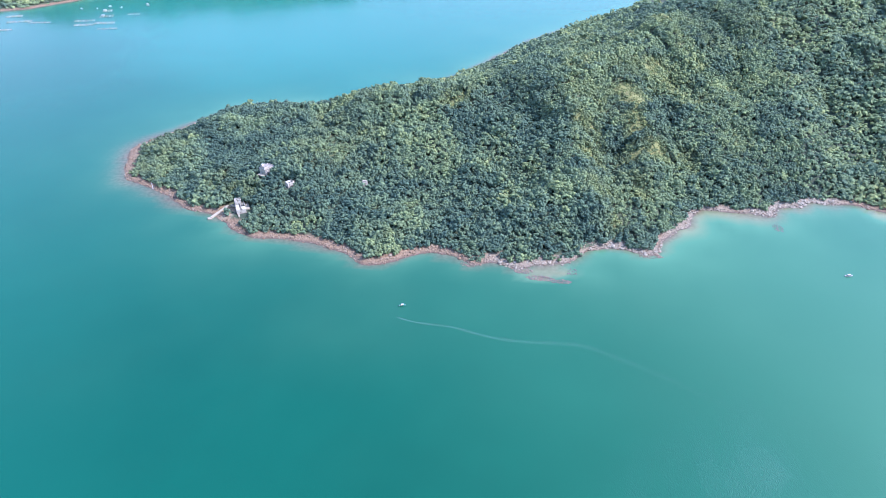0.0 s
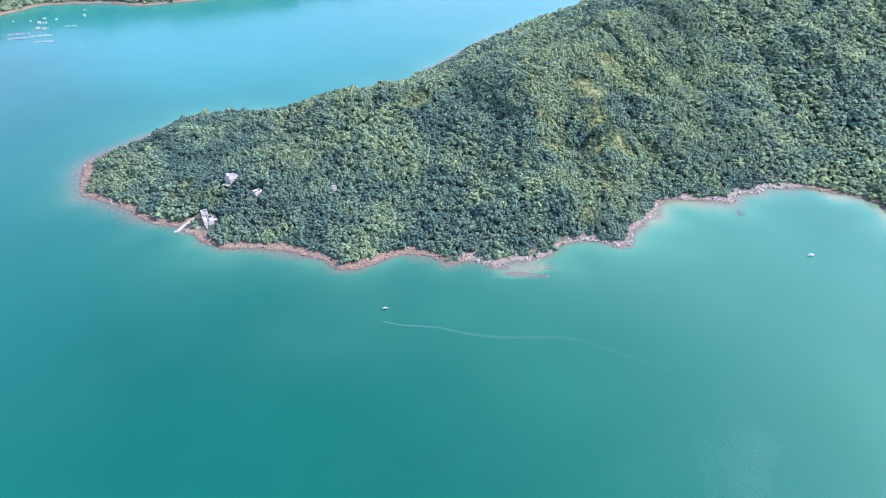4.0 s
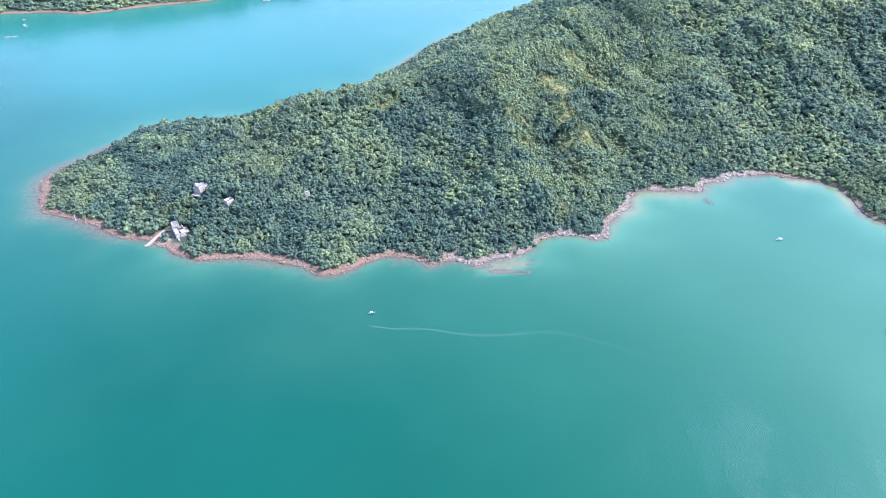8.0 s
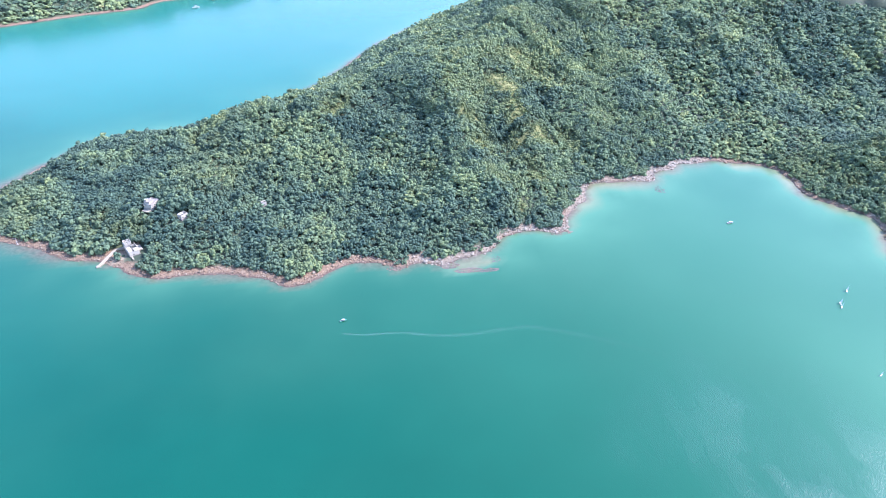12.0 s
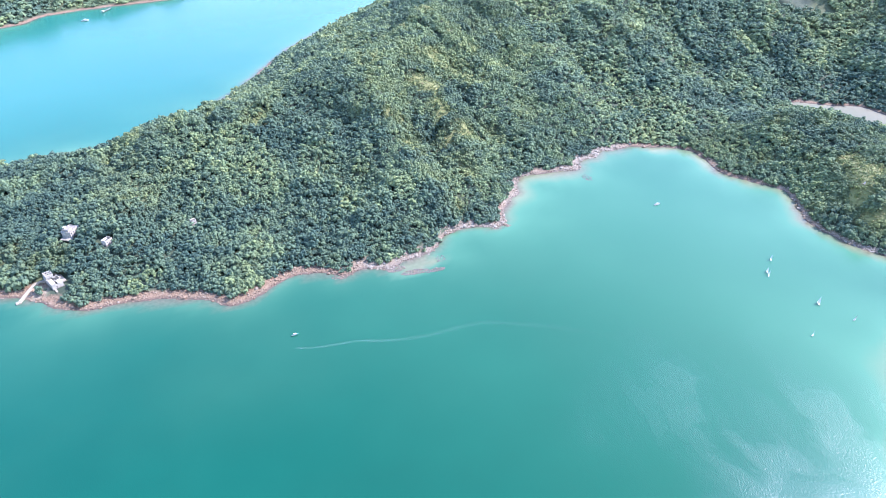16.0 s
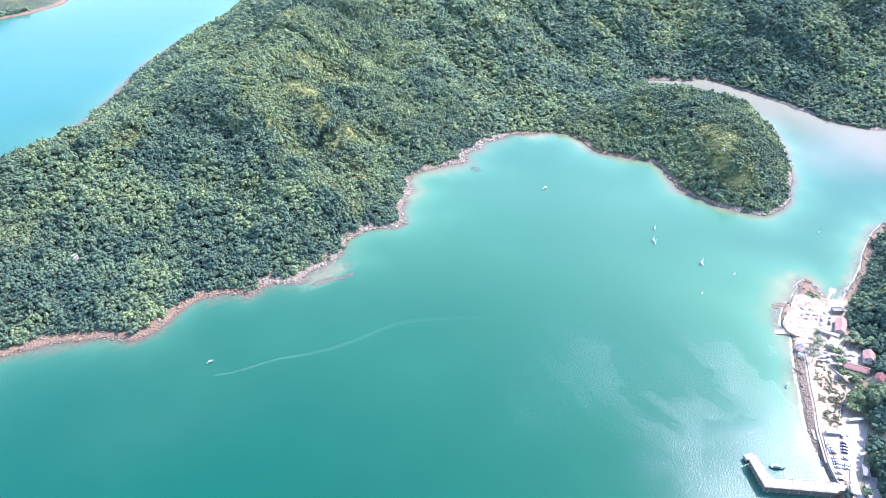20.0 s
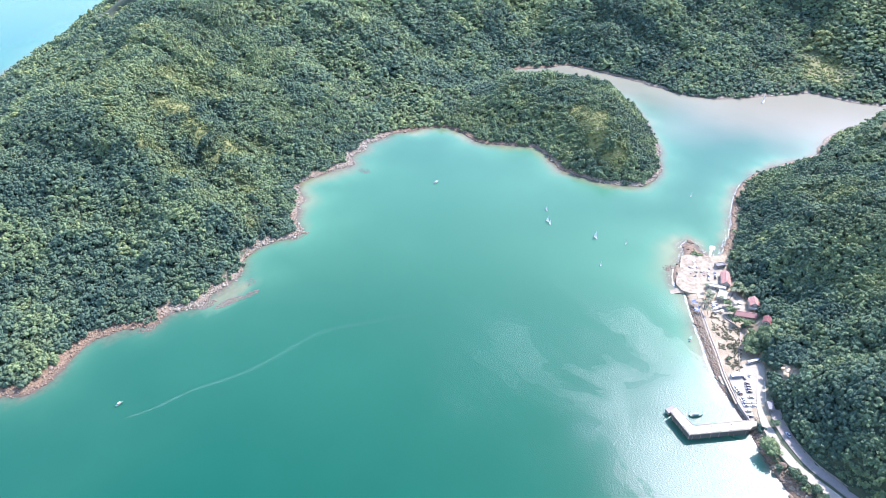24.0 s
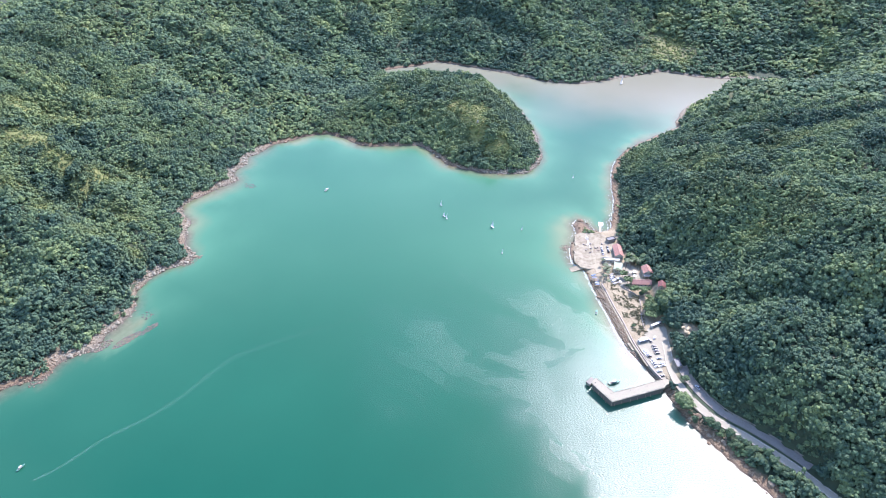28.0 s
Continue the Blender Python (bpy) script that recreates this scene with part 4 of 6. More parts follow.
for r in range(2):
    for k in range(4):
        for e in (-1, 1):
            window(hill_house, -5.1 + 3.4 * k, e * 5.03, 0.9 + 2.9 * r, 1.5, 1.3, 0 if e < 0 else 180)
part("door", box(1.1, 0.1, 2.1, 0, 0, -0.2, 0.02), WOOD, hill_house, "dark wooden door", pose(-6.78, -2, 0.2, 0, 0, 90))
part("terrace", box(5, 9, 1.2, -9.2, 0, -1.0, 0.05), PALE_CONCRETE, hill_house)
low_ruin = open_ruin("hill_ruin", "small roofless white ruin among the trees", -264.5, 668.5, 20.6, 50, 8.5, 5.5, 2, 4.4)
part("wall", wall_run(4.4, -2.7, 7.4, -2.7, 2.4, 0.3), PLASTER, low_ruin)
part("roof_slab", box(5, 3.8, 0.25, -1.9, 0.9, 4.4, 0.04), WHITE_PAINT, low_ruin)
small = open_ruin("hill_ruin", "tiny pale roof of an overgrown ruin in the wood", -183, 690, 15.6, 30, 5, 4, 1, 4.4)
part("roof_slab", box(4.6, 2.2, 0.22, 0, 0.9, 4.4, 0.04), PALE_CONCRETE, small)
marker = thing("survey_pillar", "small white pillar on the islet top", "pillar", 514, 513, ground_z(514, 513))
part("shaft", rod(0.8, 2.6, 0, 0, -0.3, 0.6), WHITE_PAINT, marker)
part("base", box(3, 3, 0.6, 0, 0, -0.3, 0.05), PALE_CONCRETE, marker)

landing = thing("landing_stage", "pale concrete landing stage below the roofless house", "jetty", 0, 0, 0)
part("ramp", ribbon(np.array([(-341, 619, 1.1), (-336, 631, 2.2), (-331.5, 641.5, 3.2)]), -1.5, 1.5, 4.0, 0.2), PALE_CONCRETE, landing)
part("head", box(4.6, 3.6, 4.0, 0, 0, -3.0, 0.08), PALE_CONCRETE, landing, at=pose(-342, 617.5, 0.1, 0, 0, 22))
part("walkway", ribbon(np.array([(-333, 641, 3.25), (-327, 643.5, 3.9), (-318, 642.5, 4.6)]), -0.8, 0.8, 3.0, 0.15), PALE_CONCRETE, landing)
for x, y in ((-343.5, 616), (-340.5, 615.3)):
    part("bollard", rod(0.22, 0.8, x, y, 1.0, 0.16), DARK_SHEET, landing)
pole = thing("marker_post", "slender pale post on the pebble beach", "post", -436, 673, 0.2)
part("shaft", rod(0.3, 8.5, 0, 0, -0.6, 0.2), WHITE_PAINT, pole)
part("footing", box(2.2, 2.2, 0.9, 0, 0, -0.5, 0.08), CONCRETE, pole)
for x, y, turn, size in ((-452, 689, 15, 9), (-444, 684, -30, 6)):
    log = thing("driftwood_log", "bleached driftwood log on the beach", "log", x, y, ground_z(x, y) + 0.3, turn)
    part("trunk", rod(0.45, size, 0, 0, 0, 0.25, 7, (0, 90, 0)), WOOD, log)
    part("branch", rod(0.2, 2.0, size * 0.6, 0, 0, 0.08, 6, (50, 40, 0)), WOOD, log)


# ---- boats ----
def hull(length, beam, high, flat=0.55):
    """A boat's shell with a pointed bow along +x."""
    bm, rings = bmesh.new(), []
    for u in (-0.5, -0.35, -0.1, 0.15, 0.35, 0.46, 0.5):
        w = beam / 2 * (0.86 if u < -0.4 else 1.0 if u < 0.1 else max(0.04, 1 - ((u - 0.1) / 0.4) ** 2))
        up = high * (1 + 0.5 * max(0, u) ** 2 * 4)
        rings.append([bm.verts.new((u * length, s * w * f, z)) for s, f, z in ((-1, 1, up), (-1, flat, -0.25 * high), (1, flat, -0.25 * high), (1, 1, up))])
    for r, s in zip(rings, rings[1:]):
        for k in range(4):
            bm.faces.new((r[k], r[(k + 1) % 4], s[(k + 1) % 4], s[k]))
    bm.faces.new(rings[0]), bm.faces.new(rings[-1])
    bmesh.ops.recalc_face_normals(bm, faces=bm.faces[:])
    return bm


def motor_boat(label, x, y, turn, length, paint=WHITE_PAINT, roof=WHITE_PAINT, group="", name="motor_boat"):
    ob = thing(name, label, "boat", x, y, 0, turn, group)
    part("hull", hull(length, length * 0.32, length * 0.11), paint, ob)
    part("deck", box(length * 0.62, length * 0.22, 0.06, -length * 0.1, 0, length * 0.115, 0), WOOD, ob)
    cabin = part("cabin", box(length * 0.32, length * 0.2, length * 0.13, length * 0.02, 0, length * 0.12, 0.08), WHITE_PAINT, ob)
    part("windscreen", box(0.06, length * 0.17, length * 0.07, length * 0.185, 0, length * 0.165, 0), GLASS, cabin, "dark windscreen")
    part("canopy", box(length * 0.4, length * 0.24, 0.1, -length * 0.03, 0, length * 0.27, 0.04), roof, ob)
    for sx in (-1, 1):
        for sy in (-1, 1):
            part("stanchion", rod(0.05, length * 0.16, -length * 0.03 + sx * length * 0.18, sy * length * 0.105, length * 0.115), RIM, ob)
    part("rail", ribbon(np.array([(length * 0.12, -length * 0.14, length * 0.2), (length * 0.38, -length * 0.06, length * 0.22), (length * 0.49, 0, length * 0.22)]), -0.04, 0.04, 0.06), RIM, ob)
    part("outboard_motor", box(length * 0.06, length * 0.06, length * 0.12, -length * 0.52, 0, 0, 0.04), DARK_SHEET, ob)
    return ob


def sail_boat(label, x, y, turn, length, mast, group="", lean=6):
    ob = thing("sailing_boat", label, "boat", x, y, 0, turn, group)
    part("hull", hull(length, length * 0.3, length * 0.09), WHITE_PAINT, ob)
    part("mast", rod(0.07 + 0.004 * mast, mast, length * 0.1, 0, 0.2, 0.04, 6, (lean, 0, 0)), RIM, ob)
    for name, pts in (("mainsail", ((0.08, 0.10), (0.08, 0.95), (-0.42, 0.12))), ("jib", ((0.14, 0.10), (0.11, 0.78), (0.46, 0.10)))):
        bm = bmesh.new()
        rows = []
        for k in range(6):
            t = k / 5
            a = [pts[0][i] + (pts[1][i] - pts[0][i]) * t for i in (0, 1)]
            b = [pts[2][i] + (pts[1][i] - pts[2][i]) * t for i in (0, 1)]
            row = []
            for m in range(4):
                u = a[0] + (b[0] - a[0]) * m / 3
                v = a[1] + (b[1] - a[1]) * m / 3
                row.append((u * length, 0.28 * length * math.sin(math.pi * m / 3) * (1 - t) * 0.4 - math.sin(radians(lean)) * v * mast, v * mast + 0.4))
            rows.append(row)
        for off in (0, 0.03):
            grid = [[bm.verts.new((p[0], p[1] + off, p[2])) for p in row] for row in rows]
            for r, s in zip(grid, grid[1:]):
                for m in range(3):
                    bm.faces.new((r[m], r[m + 1], s[m + 1], s[m]))
        part(name, bm, SAIL, ob)
    part("boom", rod(0.06, length * 0.5, length * 0.08, 0, 0.12 * mast, None, 6, (0, -90, 0)), RIM, ob)
    part("rudder", box(0.3, 0.06, 0.9, -length * 0.5, 0, -0.4, 0), WOOD, ob)
    return ob


def raft(label, x, y, turn, sx, sy, hut=False):
    """A fish-farm raft: beams round open cells, on floats."""
    ob = thing("fish_farm_raft", label, "raft", x, y, 0, turn, "fish farm rafts")
    cols, rows = max(2, int(sx / 5)), max(1, int(sy / 5))
    for k in range(cols + 1):
        part("beam", box(0.9, sy + 0.9, 0.5, -sx / 2 + sx * k / cols, 0, 0.25, 0.03), WHITE_PAINT if k % 2 else WOOD, ob)
    for k in range(rows + 1):
        part("walkway", box(sx + 0.9, 0.9, 0.12, 0, -sy / 2 + sy * k / rows, 0.75, 0.02), PALE_CONCRETE, ob)
    for k in range(cols + 1):
        for e in (-1, 1):
            part("float", rod(0.6, 1.2, -sx / 2 + sx * k / cols, e * sy / 2 - 0.6, -0.1, None, 8, (-90, 0, 0)), FLOAT, ob)
    if hut:
        h = part("hut", box(5, 4, 2.6, -sx / 4, 0, 0.9, 0.05), PLASTER, ob)
        part("roof", gable(5, 4, 1.0, 0.4, 3.5), GREY_SHEET, h, at=pose(-sx / 4, 0, 0))
    return ob


motor_boat("white moored cruiser in the cove", 320, 600, 10, 7.5)
motor_boat("small fishing boat with a green hull and pale canopy", -104, 496, 12, 6.5, GREEN_PAINT)
motor_boat("white motor yacht off the far shore", -380, 1597, 20, 15.0)
motor_boat("dark green open boat near the sea wall", 292, 238.6, 22, 7.0, GREEN_PAINT, GREEN_PAINT)
motor_boat("low green boat moored inside the pier", 217, 188, -40, 10.0, GREEN_PAINT, GREEN_PAINT)
for k, (x, y) in enumerate(((-823, 1424), (-898, 1405), (-870, 1400), (-916, 1385), (-948, 1380), (-846, 1470), (-830, 1434), (-1090, 1300))):
    motor_boat("small white motor boat by the fish farm", x, y, 40 * k, 7.5, group="boats at the fish farm")
for x, y, turn, length, mast in ((369, 468, 60, 4.6, 6.5), (351, 451, 80, 4.4, 6.0), (349, 446, 50, 4.4, 6.0), (363, 395, 70, 5.4, 8.0), (377, 366, 10, 3.6, 4.6), (326, 360, 30, 3.8, 4.8), (518, 375, 20, 4.0, 5.0)):
    sail_boat("small dinghy with white sails", x, y, turn, length, mast, "sailing dinghies")
sail_boat("white sailing yacht with a tall mast in the lagoon", 857, 458, 15, 12, 16, lean=2)
for x, y, turn, sx, sy, hut in ((-886, 1372, 20, 16, 12, True), (-867, 1335, 18, 24, 14, True), (-846, 1291, 15, 36, 10, False), (-822, 1256, 14, 34, 6, False), (-893, 1299, 17, 36, 8, False), (-880, 1273, 17, 34, 10, False), (-1051, 1308, 20, 28, 10, False), (-1018, 1276, 20, 44, 8, False), (-975, 1275, 15, 40, 5, False), (-1010, 1222, 15, 20, 6, False), (-820, 1356, 15, 22, 5, False)):
    raft("timber fish-farm raft with open cells and a hut" if hut else "long timber fish-farm raft with open cells", x, y, turn, sx, sy, hut)
far_pier = thing("wooden_pier", "small pier on posts at the far shore", "pier", -345, 1664, 0, 65)
part("deck", box(36, 3, 0.4, 0, 0, 2.0, 0.04), CONCRETE, far_pier)
for k in range(7):
    for e in (-1, 1):
        part("post", rod(0.3, 5, -16 + 5.3 * k, e * 1.1, -3), WOOD, far_pier)
part("shelter", box(6, 4, 2.8, -14, 0, 2.4, 0.05), PLASTER, far_pier)

def foam_streaks(label, line, wide, density, fade, seed, long=1.1):
    """Foam on the water along a line, broken into short thin streaks."""
    rng = random.Random(seed)
    ob = thing("foam_line", label, "foam", 0, 0, 0, kind="stuff")
    bm = bmesh.new()
    for k in range(len(line) - 3):
        t = k / len(line)
        for _ in range(3):
            if rng.random() > density * (1 - fade * t):
                continue
            p, q = line[k], line[k + 3]
            d = (q - p)[:2] / np.linalg.norm((q - p)[:2])
            n = np.array([-d[1], d[0]])
            reach = wide * (0.3 + 0.7 * min(1, t * 4))
            c = p[:2] + n * rng.gauss(0, 0.5) * reach + d * rng.uniform(0, 1)
            half, thin = long * rng.uniform(0.5, 1.5), rng.uniform(0.10, 0.32)
            ring = [c + d * half * math.cos(u) + n * thin * math.sin(u) for u in (0, 1.05, 2.09, 3.14, 4.19, 5.24)]
            bm.faces.new([bm.verts.new((*r, 0.03 + rng.uniform(0, 0.02))) for r in ring])
    part("streak", bm, SURF, ob)
    return ob


def wake_trail(label, line, wide):
    """A thin veil of foam lying on the water, dying away at its sides and towards its end."""
    ob = thing("foam_line", label, "foam", 0, 0, 0, kind="stuff")
    n = Nodes("foam_veil")
    churned = n.noise(0.5, 4, 0.7)
    n.put(n.bsdf, "Alpha", n.math("MULTIPLY", n.attr("foam"), n.span(churned, 0.35, 0.62, 0.25, 1.0)))
    veil = n.done((0.42, 0.55, 0.52), 0.6)
    across = np.linspace(-1, 1, 7)
    verts, thick = [], []
    for k, p in enumerate(line):
        q, r = line[min(k + 1, len(line) - 1)], line[max(k - 1, 0)]
        d = (q - r)[:2] / np.linalg.norm((q - r)[:2])
        t = k / len(line)
        half = wide * (0.45 + 1.2 * min(1, 1.3 * t)) * (1 + 0.25 * math.sin(k * 0.37) * math.sin(k * 0.11))
        for u in across:
            verts.append((p[0] - d[1] * u * half, p[1] + d[0] * u * half, 0.03))
            thick.append((1 - u * u) ** 1.5 * (0.095 * (1 - t) ** 1.9 + 0.004) * min(1, k / 3) * min(1, (len(line) - 1 - k) / 20))
    trail = new("veil", mesh_of("veil", verts, sheet(7, len(line)), veil, True, foam=np.array(thick)))
    trail.parent = ob
    trail.visible_shadow = False
    return ob


wake_trail("thin pale line of foam curving across the sea", curve_through(WAKE, 1.4), 2.6)
surf = curve_through([(x, y, 0) for x, y in SHORE_RESORT[12:20]], 1.0)
foam_streaks("thin surf line along the sea wall beach", surf + np.array([-1.4, 0.9, 0]), 1.6, 0.9, 0.0, 6, 0.8)
surf = curve_through([(x, y, 0) for x, y in SHORE_RESORT[:7]], 1.0)
foam_streaks("thin surf line on the brown beach", surf + np.array([-0.8, 1.6, 0]), 1.2, 0.4, 0.0, 7, 0.7)


# ---- vehicles ----
PAINTS = [worn("car_paint", c, 0.3, 0.0, 0.08, grime=0.05) for c in ((0.75, 0.75, 0.74), (0.72, 0.73, 0.75), (0.45, 0.46, 0.48), (0.03, 0.03, 0.035), (0.10, 0.11, 0.13), (0.02, 0.04, 0.10), (0.30, 0.03, 0.03))]


def car(label, x, y, z, turn, paint, long=4.5, wide=1.8, high=1.5):
    ob = thing("car", label, "car", x, y, z, turn, "parked cars")
    low = bmesh.new()
    box(long, wide, high * 0.42, 0, 0, 0.32, 0.14, low)
    part("body", low, paint, ob)
    cab = bmesh.new()
    bmesh.ops.create_cube(cab, size=1)
    for v in cab.verts:
        top = v.co.z > 0
        v.co = Vector((v.co.x * long * (0.40 if top else 0.62) - 0.05 * long, v.co.y * wide * (0.74 if top else 0.92), 0.32 + high * (0.80 if top else 0.42)))
    part("cabin_glass", cab, GLASS, ob, "dark glass")
    part("roof", box(long * 0.39, wide * 0.72, 0.06, -0.05 * long, 0, 0.32 + high * 0.80, 0.02), paint, ob)
    for sx in (-0.32, 0.32):
        for sy in (-1, 1):
            w = part("wheel", rod(0.32, 0.22, 0, 0, -0.11, None, 12), TYRE, ob, at=pose(sx * long, sy * (wide / 2 - 0.1), 0.32, 90))
            part("rim", rod(0.19, 0.24, 0, 0, -0.12, None, 8), RIM, w)
    for sy in (-1, 1):
        part("headlight", box(0.06, 0.34, 0.14, long / 2, sy * wide * 0.34, 0.66, 0.01), LAMP_GLASS, ob)
        part("tail_light", box(0.06, 0.3, 0.14, -long / 2, sy * wide * 0.36, 0.68, 0.01), PAINTS[6], ob)
    return ob


car_rng = random.Random(8)
LABELS = ["white parked car", "silver-white parked car", "grey parked car", "black parked car", "dark grey parked car", "dark blue parked car", "red parked car"]
spots = []
for k in (0, 1, 2, 3, 5, 6, 7, 8, 10, 12):
    t = k / 12
    spots.append((264.0 + (243.5 - 264.0) * t + 1.6 * math.sin(3 * t), 181.5 + (158.5 - 181.5) * t, 2.9, -42 + 8 * t, (1, 0, 0, 3, 1, 2, 0, 4, 1, 0, 2, 0, 3)[k]))
for k in (0, 1, 2, 3, 5, 7, 8):
    t = k / 9
    spots.append((274.5 + (253.5 - 274.5) * t, 177.5 + (160.5 - 177.5) * t, 2.9, -44, (3, 3, 4, 3, 5, 2, 1, 0, 1, 0)[k]))
spots += [(279, 182.5, 2.9, 60, 4), (285, 181, 2.9, 20, 0), (347.5, 249, 2.85, -20, 1), (344.5, 247, 2.85, -20, 2), (341.5, 244.5, 2.85, -20, 0), (393, 273.5, 2.85, 35, 4), (390, 271.5, 2.85, 35, 0), (387, 269.7, 2.85, 35, 3), (389, 278.5, 2.85, 35, 2), (386, 276.6, 2.85, 35, 0), (383, 274.6, 2.85, 35, 5), (380, 272.8, 2.85, 35, 1)]
for x, y, z, turn, c in spots:
    if (x, y) in ((279, 182.5),):
        car(LABELS[c] + " across the entrance of the car park", x, y, z, turn, PAINTS[c])
    else:
        car(LABELS[c] + " on the pale concrete yard", x, y, z, turn + car_rng.uniform(-4, 4), PAINTS[c], car_rng.uniform(4.1, 4.8))
for x, y, turn, c in ((243.5, 130.2, 58, 0),):
    k = int(np.argmin(np.hypot(band_line[:, 0] - x, band_line[:, 1] - y)))
    car("pale grey van on the shaded concrete strip", x, y, band_line[k][2] + 0.05, turn, PAINTS[2], 5.0, 1.9, 2.0)
bus = thing("coach", "plain white coach parked under the trees", "bus", 301.5, 186.5, 2.7, -25)
part("body", box(11.5, 2.5, 2.5, 0, 0, 0.45, 0.15), WHITE_PAINT, bus)
for e in (-1, 1):
    for k in range(6):
        part("window", box(1.5, 0.05, 0.85, -4.6 + 1.75 * k, e * 1.26, 1.65, 0), GLASS, bus)
part("windscreen", box(0.05, 2.2, 1.2, 5.77, 0, 1.4, 0), GLASS, bus)
part("air_conditioner", box(2.4, 1.6, 0.3, -2.0, 0, 2.95, 0.05), GREY_SHEET, bus)
for sx in (-3.6, 3.6):
    for sy in (-1, 1):
        w = part("wheel", rod(0.48, 0.3, 0, 0, -0.15, None, 12), TYRE, bus, at=pose(sx, sy * 1.15, 0.48, 90))
        part("rim", rod(0.28, 0.32, 0, 0, -0.16, None, 8), RIM, w)
can = thing("shipping_container", "grey container beside the car park", "container", 275.3, 187.5, 2.9, -35)
part("box_body", box(9, 3.2, 2.6, 0, 0, 0, 0.05), GREY_SHEET, can)
for k in range(14):
    for e in (-1, 1):
        part("rib", box(0.16, 0.1, 2.3, -4.1 + 0.63 * k, e * 1.63, 0.15, 0), DARK_SHEET, can)
for e in (-1, 1):
    leaf = part("door", box(0.08, 1.45, 2.4, 4.52, e * 0.76, 0.1, 0.01), GREY_SHEET, can)
    part("lock_rod", rod(0.04, 2.3, 4.6, e * 0.4, 0.15), RIM, leaf)
dinghy_rng = random.Random(12)
for k in range(16):
    x, y = 341 - 1.45 * k + dinghy_rng.uniform(-0.3, 0.3), 264.5 - 1.35 * k + dinghy_rng.uniform(-0.8, 0.8)
    if k < 10:
        ob = thing("dinghy", "small dark dinghy lying ashore beside the sea wall", "boat", x, y, ground_z(x, y) + 0.35, -40 + dinghy_rng.uniform(-25, 25), "dinghies ashore")
    else:
        x, y = 384 + 3.0 * (k - 10), 291 + 1.6 * (k - 10) + dinghy_rng.uniform(-2, 2)
        ob = thing("dinghy", "small dinghy lying on the sunny boat yard", "boat", x, y, 3.0, 20 + 60 * dinghy_rng.random(), "dinghies ashore")
    part("hull", hull(4.4, 1.5, 0.45), ((BLUE_PAINT, DARK_SHEET, BLUE_PAINT, GREY_SHEET) if k < 10 else (WHITE_PAINT, GREY_SHEET, WHITE_PAINT, WHITE_PAINT))[k % 4], ob)
    part("thwart", box(0.3, 1.2, 0.06, -0.3, 0, 0.46, 0), WOOD, ob)
    part("mast", rod(0.05, 5.5, 0.7, 0, 0.1, 0.03, 6), RIM, ob)


yard_rng = random.Random(44)
for k in range(12):
    x, y = 372 + yard_rng.uniform(0, 26), 279 + yard_rng.uniform(0, 18)
    stack = thing("board_stack", "low stack of boards and gear on the boat yard", "boards", x, y, 2.85, yard_rng.uniform(0, 180), "gear on the boat yard")
    for m in range(3):
        part("board", box(yard_rng.uniform(2.0, 4.0), 0.7, 0.14, yard_rng.uniform(-0.2, 0.2), 0, 0.15 * m, 0.03), (WOOD, GREY_SHEET, WOOD)[m], stack)
    part("crate", box(1.2, 1.0, 0.8, 0.3, 1.2, 0, 0.04), (WOOD, DARK_SHEET)[k % 2], stack)
for k in (0, 2, 3, 5, 7):
    x, y = 340.5 + 1.5 * k, 238 + 1.35 * k
    boat = thing("covered_boat", "white boat on the terrace under a pale cover", "boat", x, y + 3, 2.95, -28, "covered boats")
    part("hull", hull(6.2, 2.0, 0.7), WHITE_PAINT, boat)
    part("cover", gable(5.0, 1.7, 0.45, 0.1, 0.75, 0.08), COVER, boat)
    part("cradle", box(3.0, 1.6, 0.3, -0.4, 0, -0.12, 0.03), WOOD, boat)


